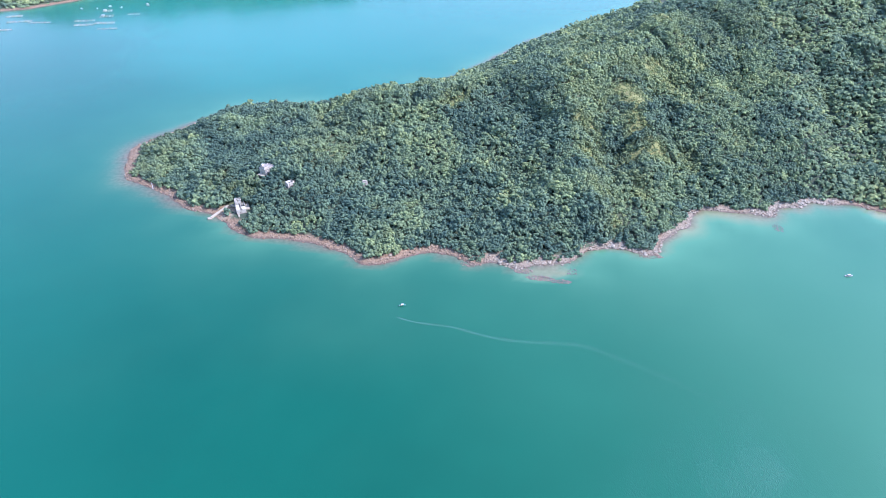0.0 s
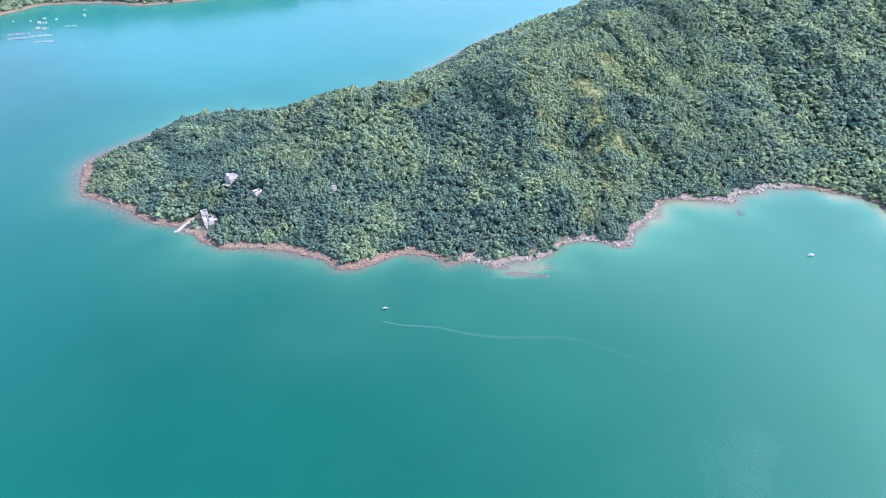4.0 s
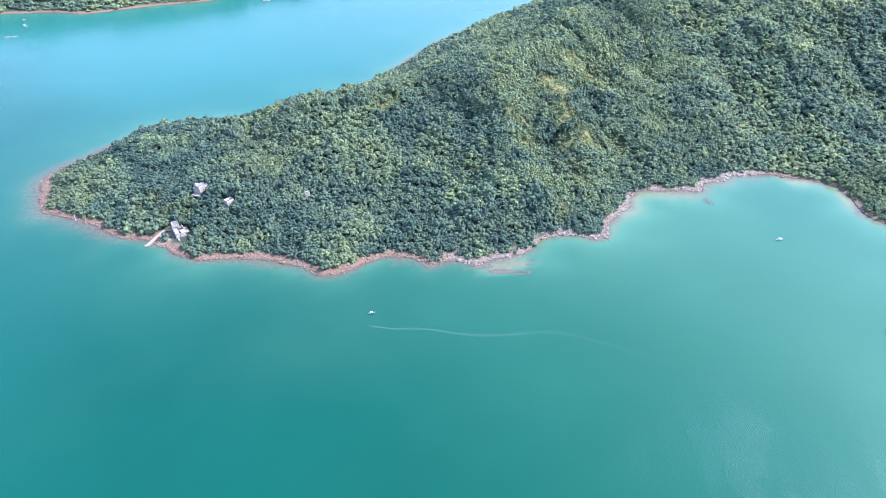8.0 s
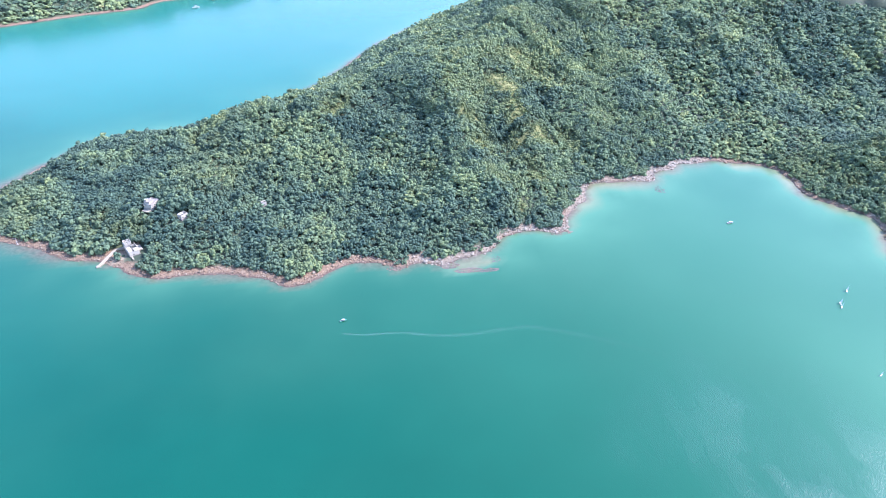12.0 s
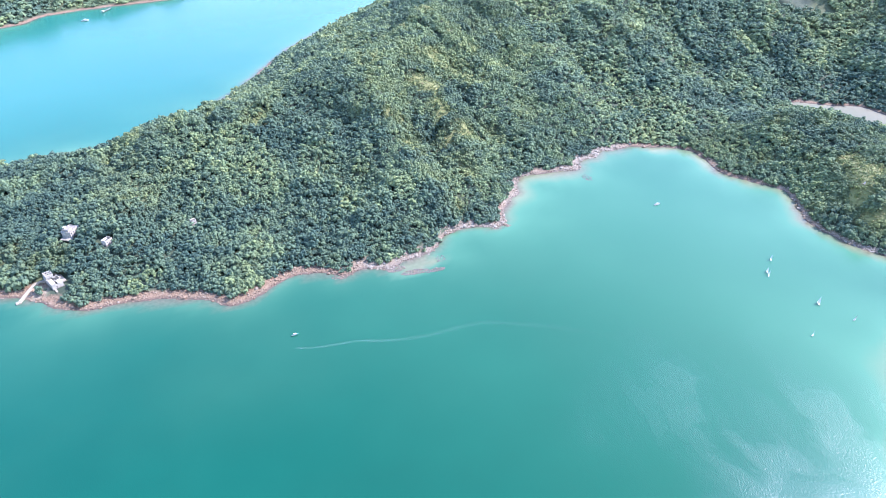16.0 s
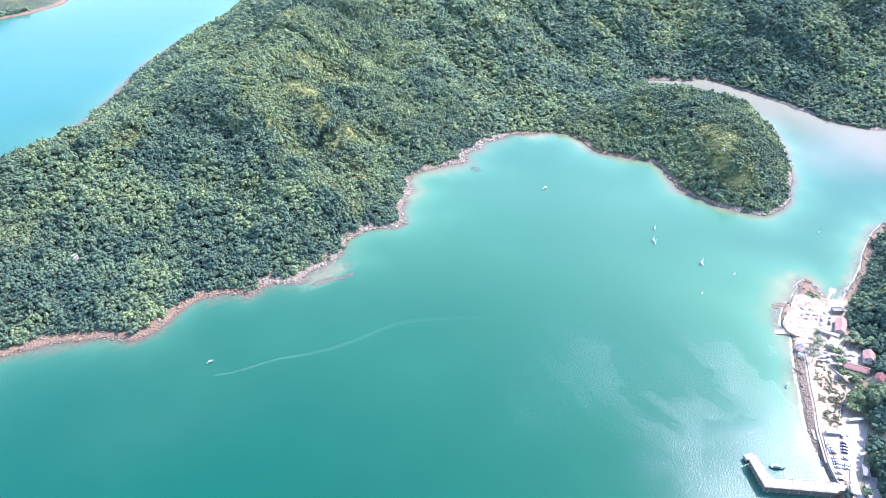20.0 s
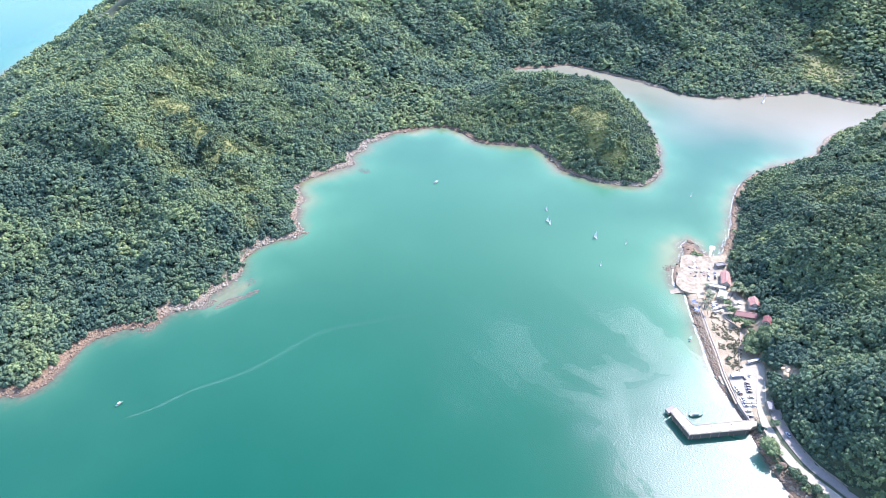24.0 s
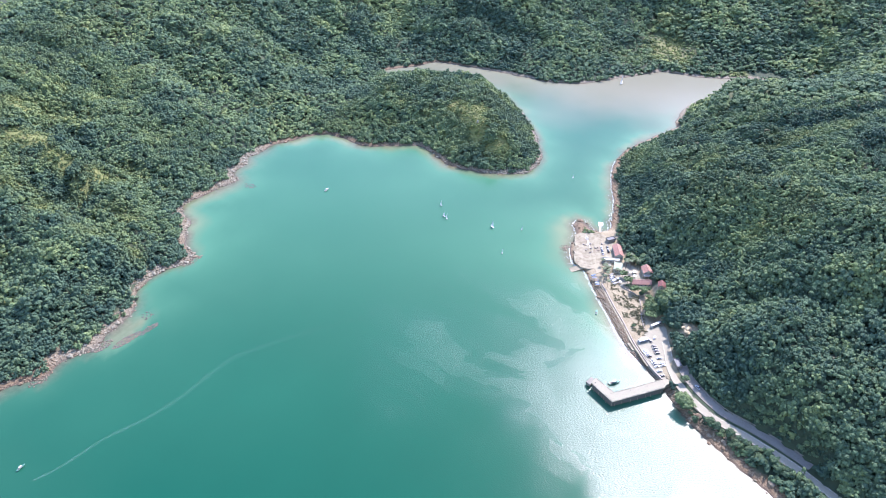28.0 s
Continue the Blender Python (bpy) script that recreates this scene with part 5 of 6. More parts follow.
# ---- single trees round the buildings and the road ----
def lump(seed, lobes, spread, squash, clumps, cores=1):
    """A crown about one metre in radius: an inner dome, beset with clumps of leaves round several lobes."""
    rng = random.Random(seed)
    verts, faces, centres = [], [], []
    for k in range(lobes):
        angle, reach = 6.283 * (k + rng.uniform(-0.3, 0.3)) / max(1, lobes - 1), spread * rng.uniform(0.75, 1.15)
        at = Vector((0, 0, 0.3)) if k == 0 else Vector((reach * math.cos(angle), reach * math.sin(angle), rng.uniform(-0.25, 0.25)))
        size = rng.uniform(0.60, 0.74) if k == 0 else rng.uniform(0.42, 0.60)
        centres.append((at, size))
        if k >= cores:
            continue
        if cores == 1:
            at, size = Vector((0, 0, 0.1)), 0.84
        bm = bmesh.new()
        bmesh.ops.create_icosphere(bm, subdivisions=1, radius=1)
        bmesh.ops.delete(bm, geom=[f for f in bm.faces if f.calc_center_median().z < -0.1], context="FACES")
        turn = Euler((rng.uniform(-0.3, 0.3), rng.uniform(-0.3, 0.3), rng.uniform(0, 6.3))).to_matrix()
        base = len(verts)
        for v in bm.verts:
            verts.append(at + turn @ (v.co * size * rng.uniform(0.75, 1.12)))
        bm.verts.index_update()
        faces += [[base + v.index for v in f.verts] for f in bm.faces]
        bm.free()
    for _ in range(clumps):
        at, size = rng.choice(centres)
        out = Vector((rng.gauss(0, 1), rng.gauss(0, 1), abs(rng.gauss(0.3, 0.8)))).normalized()
        up = (out + 0.7 * Vector((rng.gauss(0, 1), rng.gauss(0, 1), rng.gauss(0.3, 1))).normalized()).normalized()
        side = Matrix.Rotation(rng.uniform(0, 6.28), 3, up) @ up.orthogonal().normalized()
        over, c, s = up.cross(side), at + out * size * rng.uniform(0.9, 1.22), rng.uniform(0.16, 0.36)
        base = len(verts)
        verts += [c - side * s - over * 0.4 * s, c + side * 0.8 * s - over * 0.5 * s, c + over * 0.9 * s]
        faces.append([base, base + 1, base + 2])
    return np.array([(v.x, v.y, v.z * squash) for v in verts]), np.array(faces)


def crown_shape(seed, lobes, clumps):
    """A wild crown about one metre in radius: a core, uneven lobes of foliage over it and loose leaf clumps."""
    rng = random.Random(seed)
    verts, faces, balls = [], [], [(Vector((0, 0, 0.0)), 0.70)]
    lean, start = rng.uniform(0.0, 0.2), rng.uniform(0, 6.28)
    for k in range(lobes):
        angle = start + 2.4 * k + rng.uniform(-0.5, 0.5)
        polar = radians(18 + 78 * (k + 0.5) / lobes + rng.uniform(-12, 12))
        reach = rng.uniform(0.58, 1.0)
        at = Vector((math.sin(polar) * math.cos(angle) + lean, math.sin(polar) * math.sin(angle), math.cos(polar) * 0.95)) * reach
        balls.append((at, rng.uniform(0.26, 0.48)))
    for at, size in balls:
        bm = bmesh.new()
        bmesh.ops.create_icosphere(bm, subdivisions=1, radius=1)
        turn = Euler((rng.uniform(-0.25, 0.25), rng.uniform(-0.25, 0.25), rng.uniform(0, 6.3))).to_matrix()
        base = len(verts)
        for v in bm.verts:
            verts.append(at + turn @ (v.co * size * rng.uniform(0.78, 1.18)))
        bm.verts.index_update()
        faces += [[base + v.index for v in f.verts] for f in bm.faces if f.calc_center_median().z > -0.1]
        bm.free()
    for _ in range(clumps):
        at, size = rng.choice(balls[1:])
        out = Vector((rng.gauss(0, 1), rng.gauss(0, 1), abs(rng.gauss(0.3, 0.8)))).normalized()
        up = (out + 0.7 * Vector((rng.gauss(0, 1), rng.gauss(0, 1), rng.gauss(0.3, 1))).normalized()).normalized()
        side = Matrix.Rotation(rng.uniform(0, 6.28), 3, up) @ up.orthogonal().normalized()
        over, c, s = up.cross(side), at + out * size * rng.uniform(0.95, 1.3), rng.uniform(0.10, 0.24)
        base = len(verts)
        verts += [c - side * s - over * 0.4 * s, c + side * 0.8 * s - over * 0.5 * s, c + over * 0.9 * s]
        faces.append([base, base + 1, base + 2])
    return np.array([tuple(v) for v in verts]), np.array(faces)


def tree_kind(seed, high, reach):
    """A tree: tapered trunk, limbs and a crown of leaf clumps."""
    rng = random.Random(seed)
    ob = thing("tree", "leafy green tree near the shore buildings", "tree", 0, 0, -50)
    part("trunk", rod(0.05 * high * 0.6, high * 0.55, 0, 0, -0.5, 0.02 * high, 7, (rng.uniform(-5, 5), rng.uniform(-5, 5), 0)), BARK, ob)
    for k in range(5):
        part("limb", rod(0.014 * high, high * 0.4, 0, 0, high * 0.38, 0.004 * high, 5, (rng.uniform(25, 50), 0, 72 * k + rng.uniform(-20, 20))), BARK, ob)
    v, f = lump(500 + seed, 8, 0.62, 1.0, 170, 8)
    v = v * np.array([reach, reach, high * 0.34]) + np.array([0, 0, high * 0.66])
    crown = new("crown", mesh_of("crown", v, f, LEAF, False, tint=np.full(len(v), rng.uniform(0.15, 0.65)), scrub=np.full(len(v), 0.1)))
    crown.parent = ob
    return ob


def bush_kind(seed):
    """A low ragged bush with a few bare stems."""
    rng = random.Random(seed)
    ob = thing("bush", "low dusty olive bush on the sandy camp ground", "bush", 0, 0, -50)
    for k in range(3):
        part("stem", rod(0.05, 1.0, 0, 0, -0.2, 0.03, 5, (rng.uniform(20, 45), 0, 120 * k + rng.uniform(-30, 30))), BARK, ob)
    bm = bmesh.new()
    for k in range(7):
        a, r = rng.uniform(0, 6.28), 1.3 * math.sqrt(rng.random())
        c = Vector((r * math.cos(a), r * math.sin(a), rng.uniform(0.3, 0.9)))
        for v in bmesh.ops.create_icosphere(bm, subdivisions=1, radius=1)["verts"]:
            v.co = c + v.co * rng.uniform(0.3, 0.75)
    tint, lit = bm.verts.layers.float.new("tint"), bm.verts.layers.float.new("scrub")
    for v in bm.verts:
        v[tint], v[lit] = rng.uniform(0.2, 0.5) + 0.1 * seed % 0.5, 0.9
    part("leaves", bm, DRY_LEAF, ob)
    return ob


def palm_kind(seed, high):
    rng = random.Random(seed)
    ob = thing("palm", "slim palm tree on the sandy ground", "palm", 0, 0, -50)
    part("trunk", rod(0.22, high, 0, 0, -0.4, 0.13, 7, (rng.uniform(-4, 4), rng.uniform(-4, 4), 0)), BARK, ob)
    for k in range(13):
        bm = bmesh.new()
        a, droop = 6.283 * k / 13 + rng.uniform(-0.2, 0.2), rng.uniform(0.5, 1.0)
        rows = []
        for m in range(5):
            t = m / 4
            r, z, w = 2.9 * t, high - 0.5 + 0.9 * t - 2.0 * droop * t * t, 0.38 * math.sin(math.pi * min(1, 0.15 + 0.85 * t)) + 0.05
            p, n = Vector((r * math.cos(a), r * math.sin(a), z)), Vector((-math.sin(a), math.cos(a), 0))
            rows.append([bm.verts.new(p - n * w - Vector((0, 0, 0.16))), bm.verts.new(p), bm.verts.new(p + n * w - Vector((0, 0, 0.16)))])
        for r, s in zip(rows, rows[1:]):
            for m in range(2):
                bm.faces.new((r[m], r[m + 1], s[m + 1], s[m]))
        part("frond", bm, PALM, ob)
    return ob


kinds = [tree_kind(1, 8.0, 3.6), tree_kind(2, 6.5, 3.0), tree_kind(3, 9.5, 4.4), tree_kind(4, 5.0, 2.4), tree_kind(5, 3.0, 1.7), tree_kind(6, 11.0, 4.6)]
palms = [palm_kind(21, 10.0), palm_kind(22, 8.0)]
bushes = [bush_kind(k) for k in (31, 32, 33, 34)]
TREES = [(363, 241.8), (366, 238), (384, 245.4), (383, 241), (380, 240), (378, 246), (354, 240), (351, 236), (346.5, 232), (341, 229), (337, 223), (343, 214), (339, 213), (346, 211), (340, 206), (359, 209), (364, 212), (326, 201), (330, 199), (334, 195), (335, 189), (328, 192), (321, 197), (316, 190), (312, 194), (322, 187), (308, 196), (330, 186), (318, 199), (325, 194), (341, 194), (338, 200), (333, 205), (320, 192), (327, 197), (331, 192), (314, 199), (323, 201), (335, 198), (317, 195), (310, 191), (338, 190), (343, 199)]
TREES += [(369.2, 243.4), (345.9, 228.7), (344.6, 221.9), (335.6, 214.1), (337.2, 221.4), (320.9, 199.6), (319.2, 187.8), (330.8, 187.4), (344.2, 190.1), (319.2, 227.6), (318.7, 220.2), (329.6, 230.8), (324, 179.4), (331, 194.8)]
BUILT = [(407, 276.5, 6), (388.5, 260.5, 9), (372, 260.5, 9), (363.6, 249.4, 7), (359.6, 258.6, 4), (371, 223.5, 8.5), (352.5, 221, 9), (346.6, 200.1, 5), (339, 199, 6), (346, 245, 6), (364, 233, 4)]


def free_spot(x, y, room=1.5):
    return all(math.hypot(x - bx, y - by) > r + room for bx, by, r in BUILT)


camp = [(334, 247), (298, 215), (273, 190), (288, 189), (306, 200), (320, 206), (332, 214), (336, 226), (341, 238)]
tree_rng = random.Random(31)
for k, (x, y) in enumerate(TREES):
    if not free_spot(x, y) or (float(in_ring(camp, np.array([x]), np.array([y]))[0]) > 0 and y < 232 and math.hypot(x - 340.6, y - 223) > 4):
        continue
    copy_thing(kinds[tree_rng.choice((0, 1, 2, 2, 5) if y < 206 else (0, 1, 1, 3))], pose(x, y, float(ground_z(x, y)), 0, 0, tree_rng.uniform(0, 360)) @ Matrix.Scale(tree_rng.uniform(0.75, 1.15), 4))
for x, y in ((357.2, 262.2), (355, 259), (361.5, 265), (352, 256), (348, 252.5), (345, 256), (369, 243.5), (372, 240), (354, 246), (376, 234), (380.6, 242.3), (350, 258), (343.3, 251.8), (334.6, 251.1), (353.2, 254.3), (372.5, 243.9), (378.5, 239.6), (382.6, 243.7), (331.2, 245.4)):
    if not free_spot(x, y, 0.5):
        continue
    copy_thing(palms[tree_rng.randrange(2)], pose(x, y, float(ground_z(x, y)) + 0.1, 0, 0, tree_rng.uniform(0, 360)))
strip_rng = random.Random(77)
seaward = road_line[(road_line[:, 1] < 147) & (road_line[:, 1] > 18)]
for p, q in zip(seaward, seaward[1:]):
    d = (q - p)[:2] / np.linalg.norm((q - p)[:2])
    for _ in range(2):
        away = strip_rng.uniform(5.5, 13)
        x, y = p[0] + d[1] * away + strip_rng.uniform(-1.5, 1.5), p[1] - d[0] * away + strip_rng.uniform(-1.5, 1.5)
        if float(ground_z(x, y)) > 1.2 and (x - 232) ** 2 + (y - 150) ** 2 > 80:
            tagged(copy_thing(kinds[strip_rng.choice((1, 3, 3, 4))], pose(x, y, float(ground_z(x, y)) - 0.2, 0, 0, strip_rng.uniform(0, 360))), "small bushy tree on the rocky bank below the road", "tree", "trees along the shore road")
tagged(copy_thing(kinds[1], pose(245.2, 141.2, float(ground_z(245.2, 141.2)), 0, 0, 70)), "round bush-like tree between the road and the concrete strip", "tree")
for x, y in ((222.5, 135), (219.5, 131)):
    tagged(copy_thing(kinds[2], pose(x, y, float(ground_z(x, y)), 0, 0, 40 * x) @ Matrix.Scale(1.2, 4)), "broad round tree at the landward end of the pier", "tree")
for _ in range(1000):
    x, y = strip_rng.uniform(275, 345), strip_rng.uniform(188, 246)
    clump = float(wavy(np.array([x]), np.array([y]), 9, 2, 91)[0])
    if float(in_ring(camp, np.array([x]), np.array([y]))[0]) < 0.4 or clump < -0.35:
        continue
    if strip_rng.random() < 0.014 and clump > 0.25:
        tagged(copy_thing(kinds[strip_rng.choice((3, 4, 4))], pose(x, y, float(ground_z(x, y)) - 0.1, 0, 0, strip_rng.uniform(0, 360))), "small olive tree on the sandy camp ground", "tree", "trees on the camp ground")
        continue
    size = strip_rng.uniform(0.4, 1.0) + 0.7 * max(0.0, clump)
    copy_thing(strip_rng.choice(bushes), pose(x, y, float(ground_z(x, y)) - 0.1, 0, 0, strip_rng.uniform(0, 360)) @ Matrix.Diagonal((size * strip_rng.uniform(0.7, 1.4), size, size * strip_rng.uniform(0.6, 1.1), 1)))
for ob in (*kinds, *palms, *bushes):
    for o in (*ob.children_recursive, ob):
        bpy.data.objects.remove(o)


# ---- woods and boulders ----
def grow(name, label, places, sizes, tints, thin, shapes, seed, kind="stuff"):
    """One wood out of many crowns on their places."""
    rng = np.random.default_rng(seed)
    which, turn = rng.integers(0, len(shapes), len(places)), rng.uniform(0, 6.283, len(places))
    verts, faces, tint, scrub, base = [], [], [], [], 0
    for n, (v, f) in enumerate(shapes):
        mine = np.flatnonzero(which == n)
        c, s = np.cos(turn[mine])[:, None], np.sin(turn[mine])[:, None]
        local = np.stack([v[:, 0] * c - v[:, 1] * s, v[:, 0] * s + v[:, 1] * c, np.broadcast_to(v[:, 2], (len(mine), len(v)))], -1)
        verts.append((local * sizes[mine][:, None, :] + places[mine][:, None, :]).reshape(-1, 3))
        faces.append((f[None] + len(v) * np.arange(len(mine))[:, None, None]).reshape(-1, 3) + base)
        tint.append(np.repeat(tints[mine], len(v))), scrub.append(np.repeat(thin[mine], len(v)))
        base += len(mine) * len(v)
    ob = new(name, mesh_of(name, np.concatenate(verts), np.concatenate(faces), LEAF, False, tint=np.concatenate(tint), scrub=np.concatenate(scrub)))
    return tagged(ob, label, "woodland", kind=kind)


def scatter(x0, x1, y0, y1, step, seed):
    """Uneven places on wooded land: x, y."""
    rng = np.random.default_rng(seed)
    gx, gy = np.meshgrid(np.arange(x0, x1, step), np.arange(y0, y1, step * 0.87))
    gx = gx + (np.arange(gx.shape[0]) % 2)[:, None] * step / 2
    px, py = (gx + rng.uniform(-0.5, 0.5, gx.shape) * step).ravel(), (gy + rng.uniform(-0.5, 0.5, gx.shape) * step).ravel()
    return px, py


CLEAR = [(-300.5, 692, 12), (-307, 686, 8), (-301, 682, 8), (-264.5, 668.5, 8.5), (-308, 617, 7), (-183, 689, 5.5), (-312, 634, 14), (-336, 632, 6), (-326, 638, 8.5), (-322, 645, 5), (-309, 625, 8), (-333, 639, 7), (294, 157, 10), (514, 513, 3), (345, 200, 9), (339, 193, 6), (355, 212, 7), (371, 223, 7.5), (388, 260, 9), (406, 276, 7), (281, 49, 3.5)]


def wooded(px, py):
    """Where trees stand."""
    into = all_distance(px, py) + 3.4 * wavy(px, py, 24, 3, 31)
    edge = np.where((px > 430) & (py > 365), 3.5, 6.2) + 3.0 * eased(-px, 20, 120) + 7.0 * eased(-np.hypot(px + 492, py - 760), -70, -20)
    ok = into > edge
    ok &= in_ring(RESORT, px, py) < 1.0
    ok &= near_line(road_line, px, py)[0] > 5.5
    ok &= near_line(band_line, px, py)[0] > 4.9
    for x, y, r in CLEAR:
        ok &= np.hypot(px - x, py - y) > r
    ok &= np.hypot((px - 1012) / 46, (py - 440) / 54) + 0.35 * wavy(px, py, 30, 3, 33) > 0.9
    ok &= np.hypot((px - 1015) / 50, (py - 200) / 26) > 0.9
    ok &= np.abs(py - 265) + 3.2 * np.abs(px - 1000 + 0.12 * np.abs(py - 265)) > 90
    return ok


near_shapes = [crown_shape(s, 5, 8) for s in range(20)]
mid_shapes = [crown_shape(60 + s, 4, 6) for s in range(20)]
far_shapes = [crown_shape(40 + s, 2, 3) for s in range(14)]
low_crowns = [crown_shape(90 + s, 1, 3) for s in range(14)]


def wood(name, label, box, step, shapes, seed, keep=None, size=1.0, tone_and_haze=0.0, even=0.0):
    px, py = scatter(*box, step, seed)
    if keep is not None:
        mine = keep(px, py)
        px, py = px[mine], py[mine]
    mine = wooded(px, py)
    px, py = px[mine], py[mine]
    rng = np.random.default_rng(seed + 1)
    steep = np.hypot(ground_z(px + 3, py) - ground_z(px - 3, py), ground_z(px, py + 3) - ground_z(px, py - 3)) / 6
    more = rng.uniform(0, 1, len(px)) < np.clip(1.8 * steep - 0.6, 0, 1)
    lots = steep > 0.75
    px, py = (np.concatenate([p, p[more] + rng.normal(0, 0.35 * step, more.sum()), p[lots] + rng.normal(0, 0.45 * step, lots.sum())]) for p in (px, py))
    mine = wooded(px, py)
    px, py = px[mine], py[mine]
    thin = scrub_at(px, py)
    stay = rng.uniform(0, 1, len(px)) > 0.95 * eased(thin, 0.55, 0.95)
    px, py, thin = px[stay], py[stay], thin[stay]
    patch = wavy(px, py, 38, 3, 43)
    broad = size * step * (0.60 + 0.78 * rng.beta(1.2, 2.6, len(px))) * (1 - 0.28 * eased(thin, 0.2, 0.9)) * (1 + 0.20 * patch)
    tall = broad * rng.uniform(0.75, 1.2, len(px))
    skew = rng.uniform(0.8, 1.25, len(px))
    lift = (0.2 + 0.9 * broad * rng.beta(1.5, 1.8, len(px)) + 2.8 * np.maximum(wavy(px, py, 17, 2, 45), -0.4)) * (1 - 0.7 * eased(thin, 0.2, 0.9))
    lift = np.maximum(lift * (eased(all_distance(px, py), 4, 26) * 0.75 + 0.25), 0.1)
    # far crowns are flattened so their contrast drops as in haze
    tall, lift, broad = tall * (1 - 0.35 * even), lift * (1 - 0.6 * even), broad * (1 + 0.12 * even)
    places = np.stack([px, py, ground_z(px, py) + lift], -1)
    # the tint rises northwards: haze painted into the far crowns' colour
    tints = np.clip(0.26 + tone_and_haze + 0.25 * eased(wavy(px, py, 62, 3, 41), -0.14, 0.16) + 0.17 * wavy(px, py, 24, 3, 42) + 0.10 * eased(py, 650, 980) - 0.10 * eased(-px, 150, 420) + rng.normal(0, 0.10, len(px)), 0, 1)
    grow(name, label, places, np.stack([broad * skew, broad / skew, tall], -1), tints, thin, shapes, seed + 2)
    return len(px)


def on_point(px, py):
    return (py > 540) & (px < 330) & (py < np.maximum(1000, 1000 + 0.5 * px))


def on_head(px, py):
    return (py < 365) & (px < 720)


wood("woodland", "dense dark green broadleaf wood over the headland", (-520, 330, 540, 1160), 5.1, near_shapes, 100, on_point, tone_and_haze=-0.06)
wood("woodland", "dense dark green wood on the hill behind the shore road", (120, 720, -40, 365), 4.6, mid_shapes, 110, on_head, tone_and_haze=-0.07)
wood("woodland", "green wood with light scrub over the low islet", (440, 705, 425, 735), 4.9, near_shapes, 120, lambda x, y: (x > 440) & (x < 705) & ~on_point(x, y), tone_and_haze=0.01)
wood("woodland", "hazy green wood on the hills round the lagoon", (-120, 1240, 366, 1680), 6.0, far_shapes, 130, lambda x, y: ~on_point(x, y) & ~((x > 440) & (x < 705) & (y > 425) & (y < 735)) & (y > 500) & ((np.hypot(x + 100, y) < 1330) | ((x > 850) & (y < 1000)) | ((x < 420) & (y - 1.28 * x > 1080))), tone_and_haze=-0.05, even=0.35)
# the two farthest woods get a lighter leaf tint in place of haze
wood("woodland", "green wood on the slopes beyond the lagoon", (720, 1280, 40, 500), 6.8, low_crowns, 140, tone_and_haze=0.10, even=0.35)
wood("woodland", "green wood on the far shore of the sound", (-1220, -100, 1290, 1760), 8.2, low_crowns, 150, tone_and_haze=0.04, even=0.5)


def scrub_cover(name, label, box, step, seed, on_flats=False):
    """Low bushes where the wood is thin."""
    px, py = scatter(*box, step, seed)
    mine = (scrub_at(px, py) > 0.3) & (wooded(px, py) | on_flats) & (all_distance(px, py) > 3)
    px, py = px[mine], py[mine]
    rng = np.random.default_rng(seed)
    mine = rng.uniform(0, 1, len(px)) > 0.3 * eased(scrub_at(px, py), 0.7, 1.0)
    px, py = px[mine], py[mine]
    px, py = px + rng.normal(0, 0.5, len(px)) * step, py + rng.normal(0, 0.5, len(px)) * step
    broad = step * (0.35 + 0.95 * rng.beta(1.2, 2.6, len(px)))
    places = np.stack([px, py, ground_z(px, py) + 0.2], -1)
    tints = np.clip(0.45 + 0.3 * wavy(px, py, 12, 2, 44) + rng.normal(0, 0.22, len(px)), 0, 1)
    grow(name, label, places, np.stack([broad, broad, broad * 0.75], -1), tints, np.clip(scrub_at(px, py) + 0.1, 0, 1), low_shapes, seed)


low_shapes = [lump(80 + s, 2, 0.5, 0.9, 12) for s in range(10)]
scrub_cover("scrub", "yellow-green scrub on the headland ridge, also painting the spur's sunlit flank", (-130, 330, 640, 1080), 2.3, 160)
scrub_cover("scrub", "yellow-green scrub on the islet", (470, 640, 440, 720), 2.2, 161)
scrub_cover("scrub", "rough grass and bushes on the flats beyond the lagoon", (950, 1090, 150, 520), 4.2, 163, True)
scrub_cover("scrub", "light scrub on the hill above the road", (400, 700, 80, 300), 2.6, 162)

px, py = scatter(200, 290, 15, 165, 1.8, 171)
beside = near_line(band_line, px, py)[0]
mine = (beside > 4.6) & (beside < 12) & (near_line(road_line, px, py)[0] > beside + 3)
px, py = px[mine], py[mine]
bank_rng = np.random.default_rng(172)
broad = bank_rng.uniform(0.9, 2.1, len(px))
grow("scrub", "dark shrubs on the steep bank above the concrete strip", np.stack([px, py, ground_z(px, py) + 0.2], -1), np.stack([broad, broad, broad], -1), bank_rng.uniform(0.0, 0.4, len(px)), 0 * px, far_shapes, 173)


def boulder(seed, detail=1):
    rng = random.Random(seed)
    bm = bmesh.new()
    bmesh.ops.create_icosphere(bm, subdivisions=detail, radius=1)
    stretch = (rng.uniform(0.8, 1.3), rng.uniform(0.7, 1.1), rng.uniform(0.5, 0.8))
    for v in bm.verts:
        v.co *= rng.uniform(0.78, 1.15)
        v.co = Vector([a * b for a, b in zip(v.co, stretch)])
    bm.verts.index_update()
    out = np.array([v.co[:] for v in bm.verts]), np.array([[v.index for v in f.verts] for f in bm.faces if f.calc_center_median().z > -0.45])
    bm.free()
    return out


stones = [boulder(s) for s in range(8)]


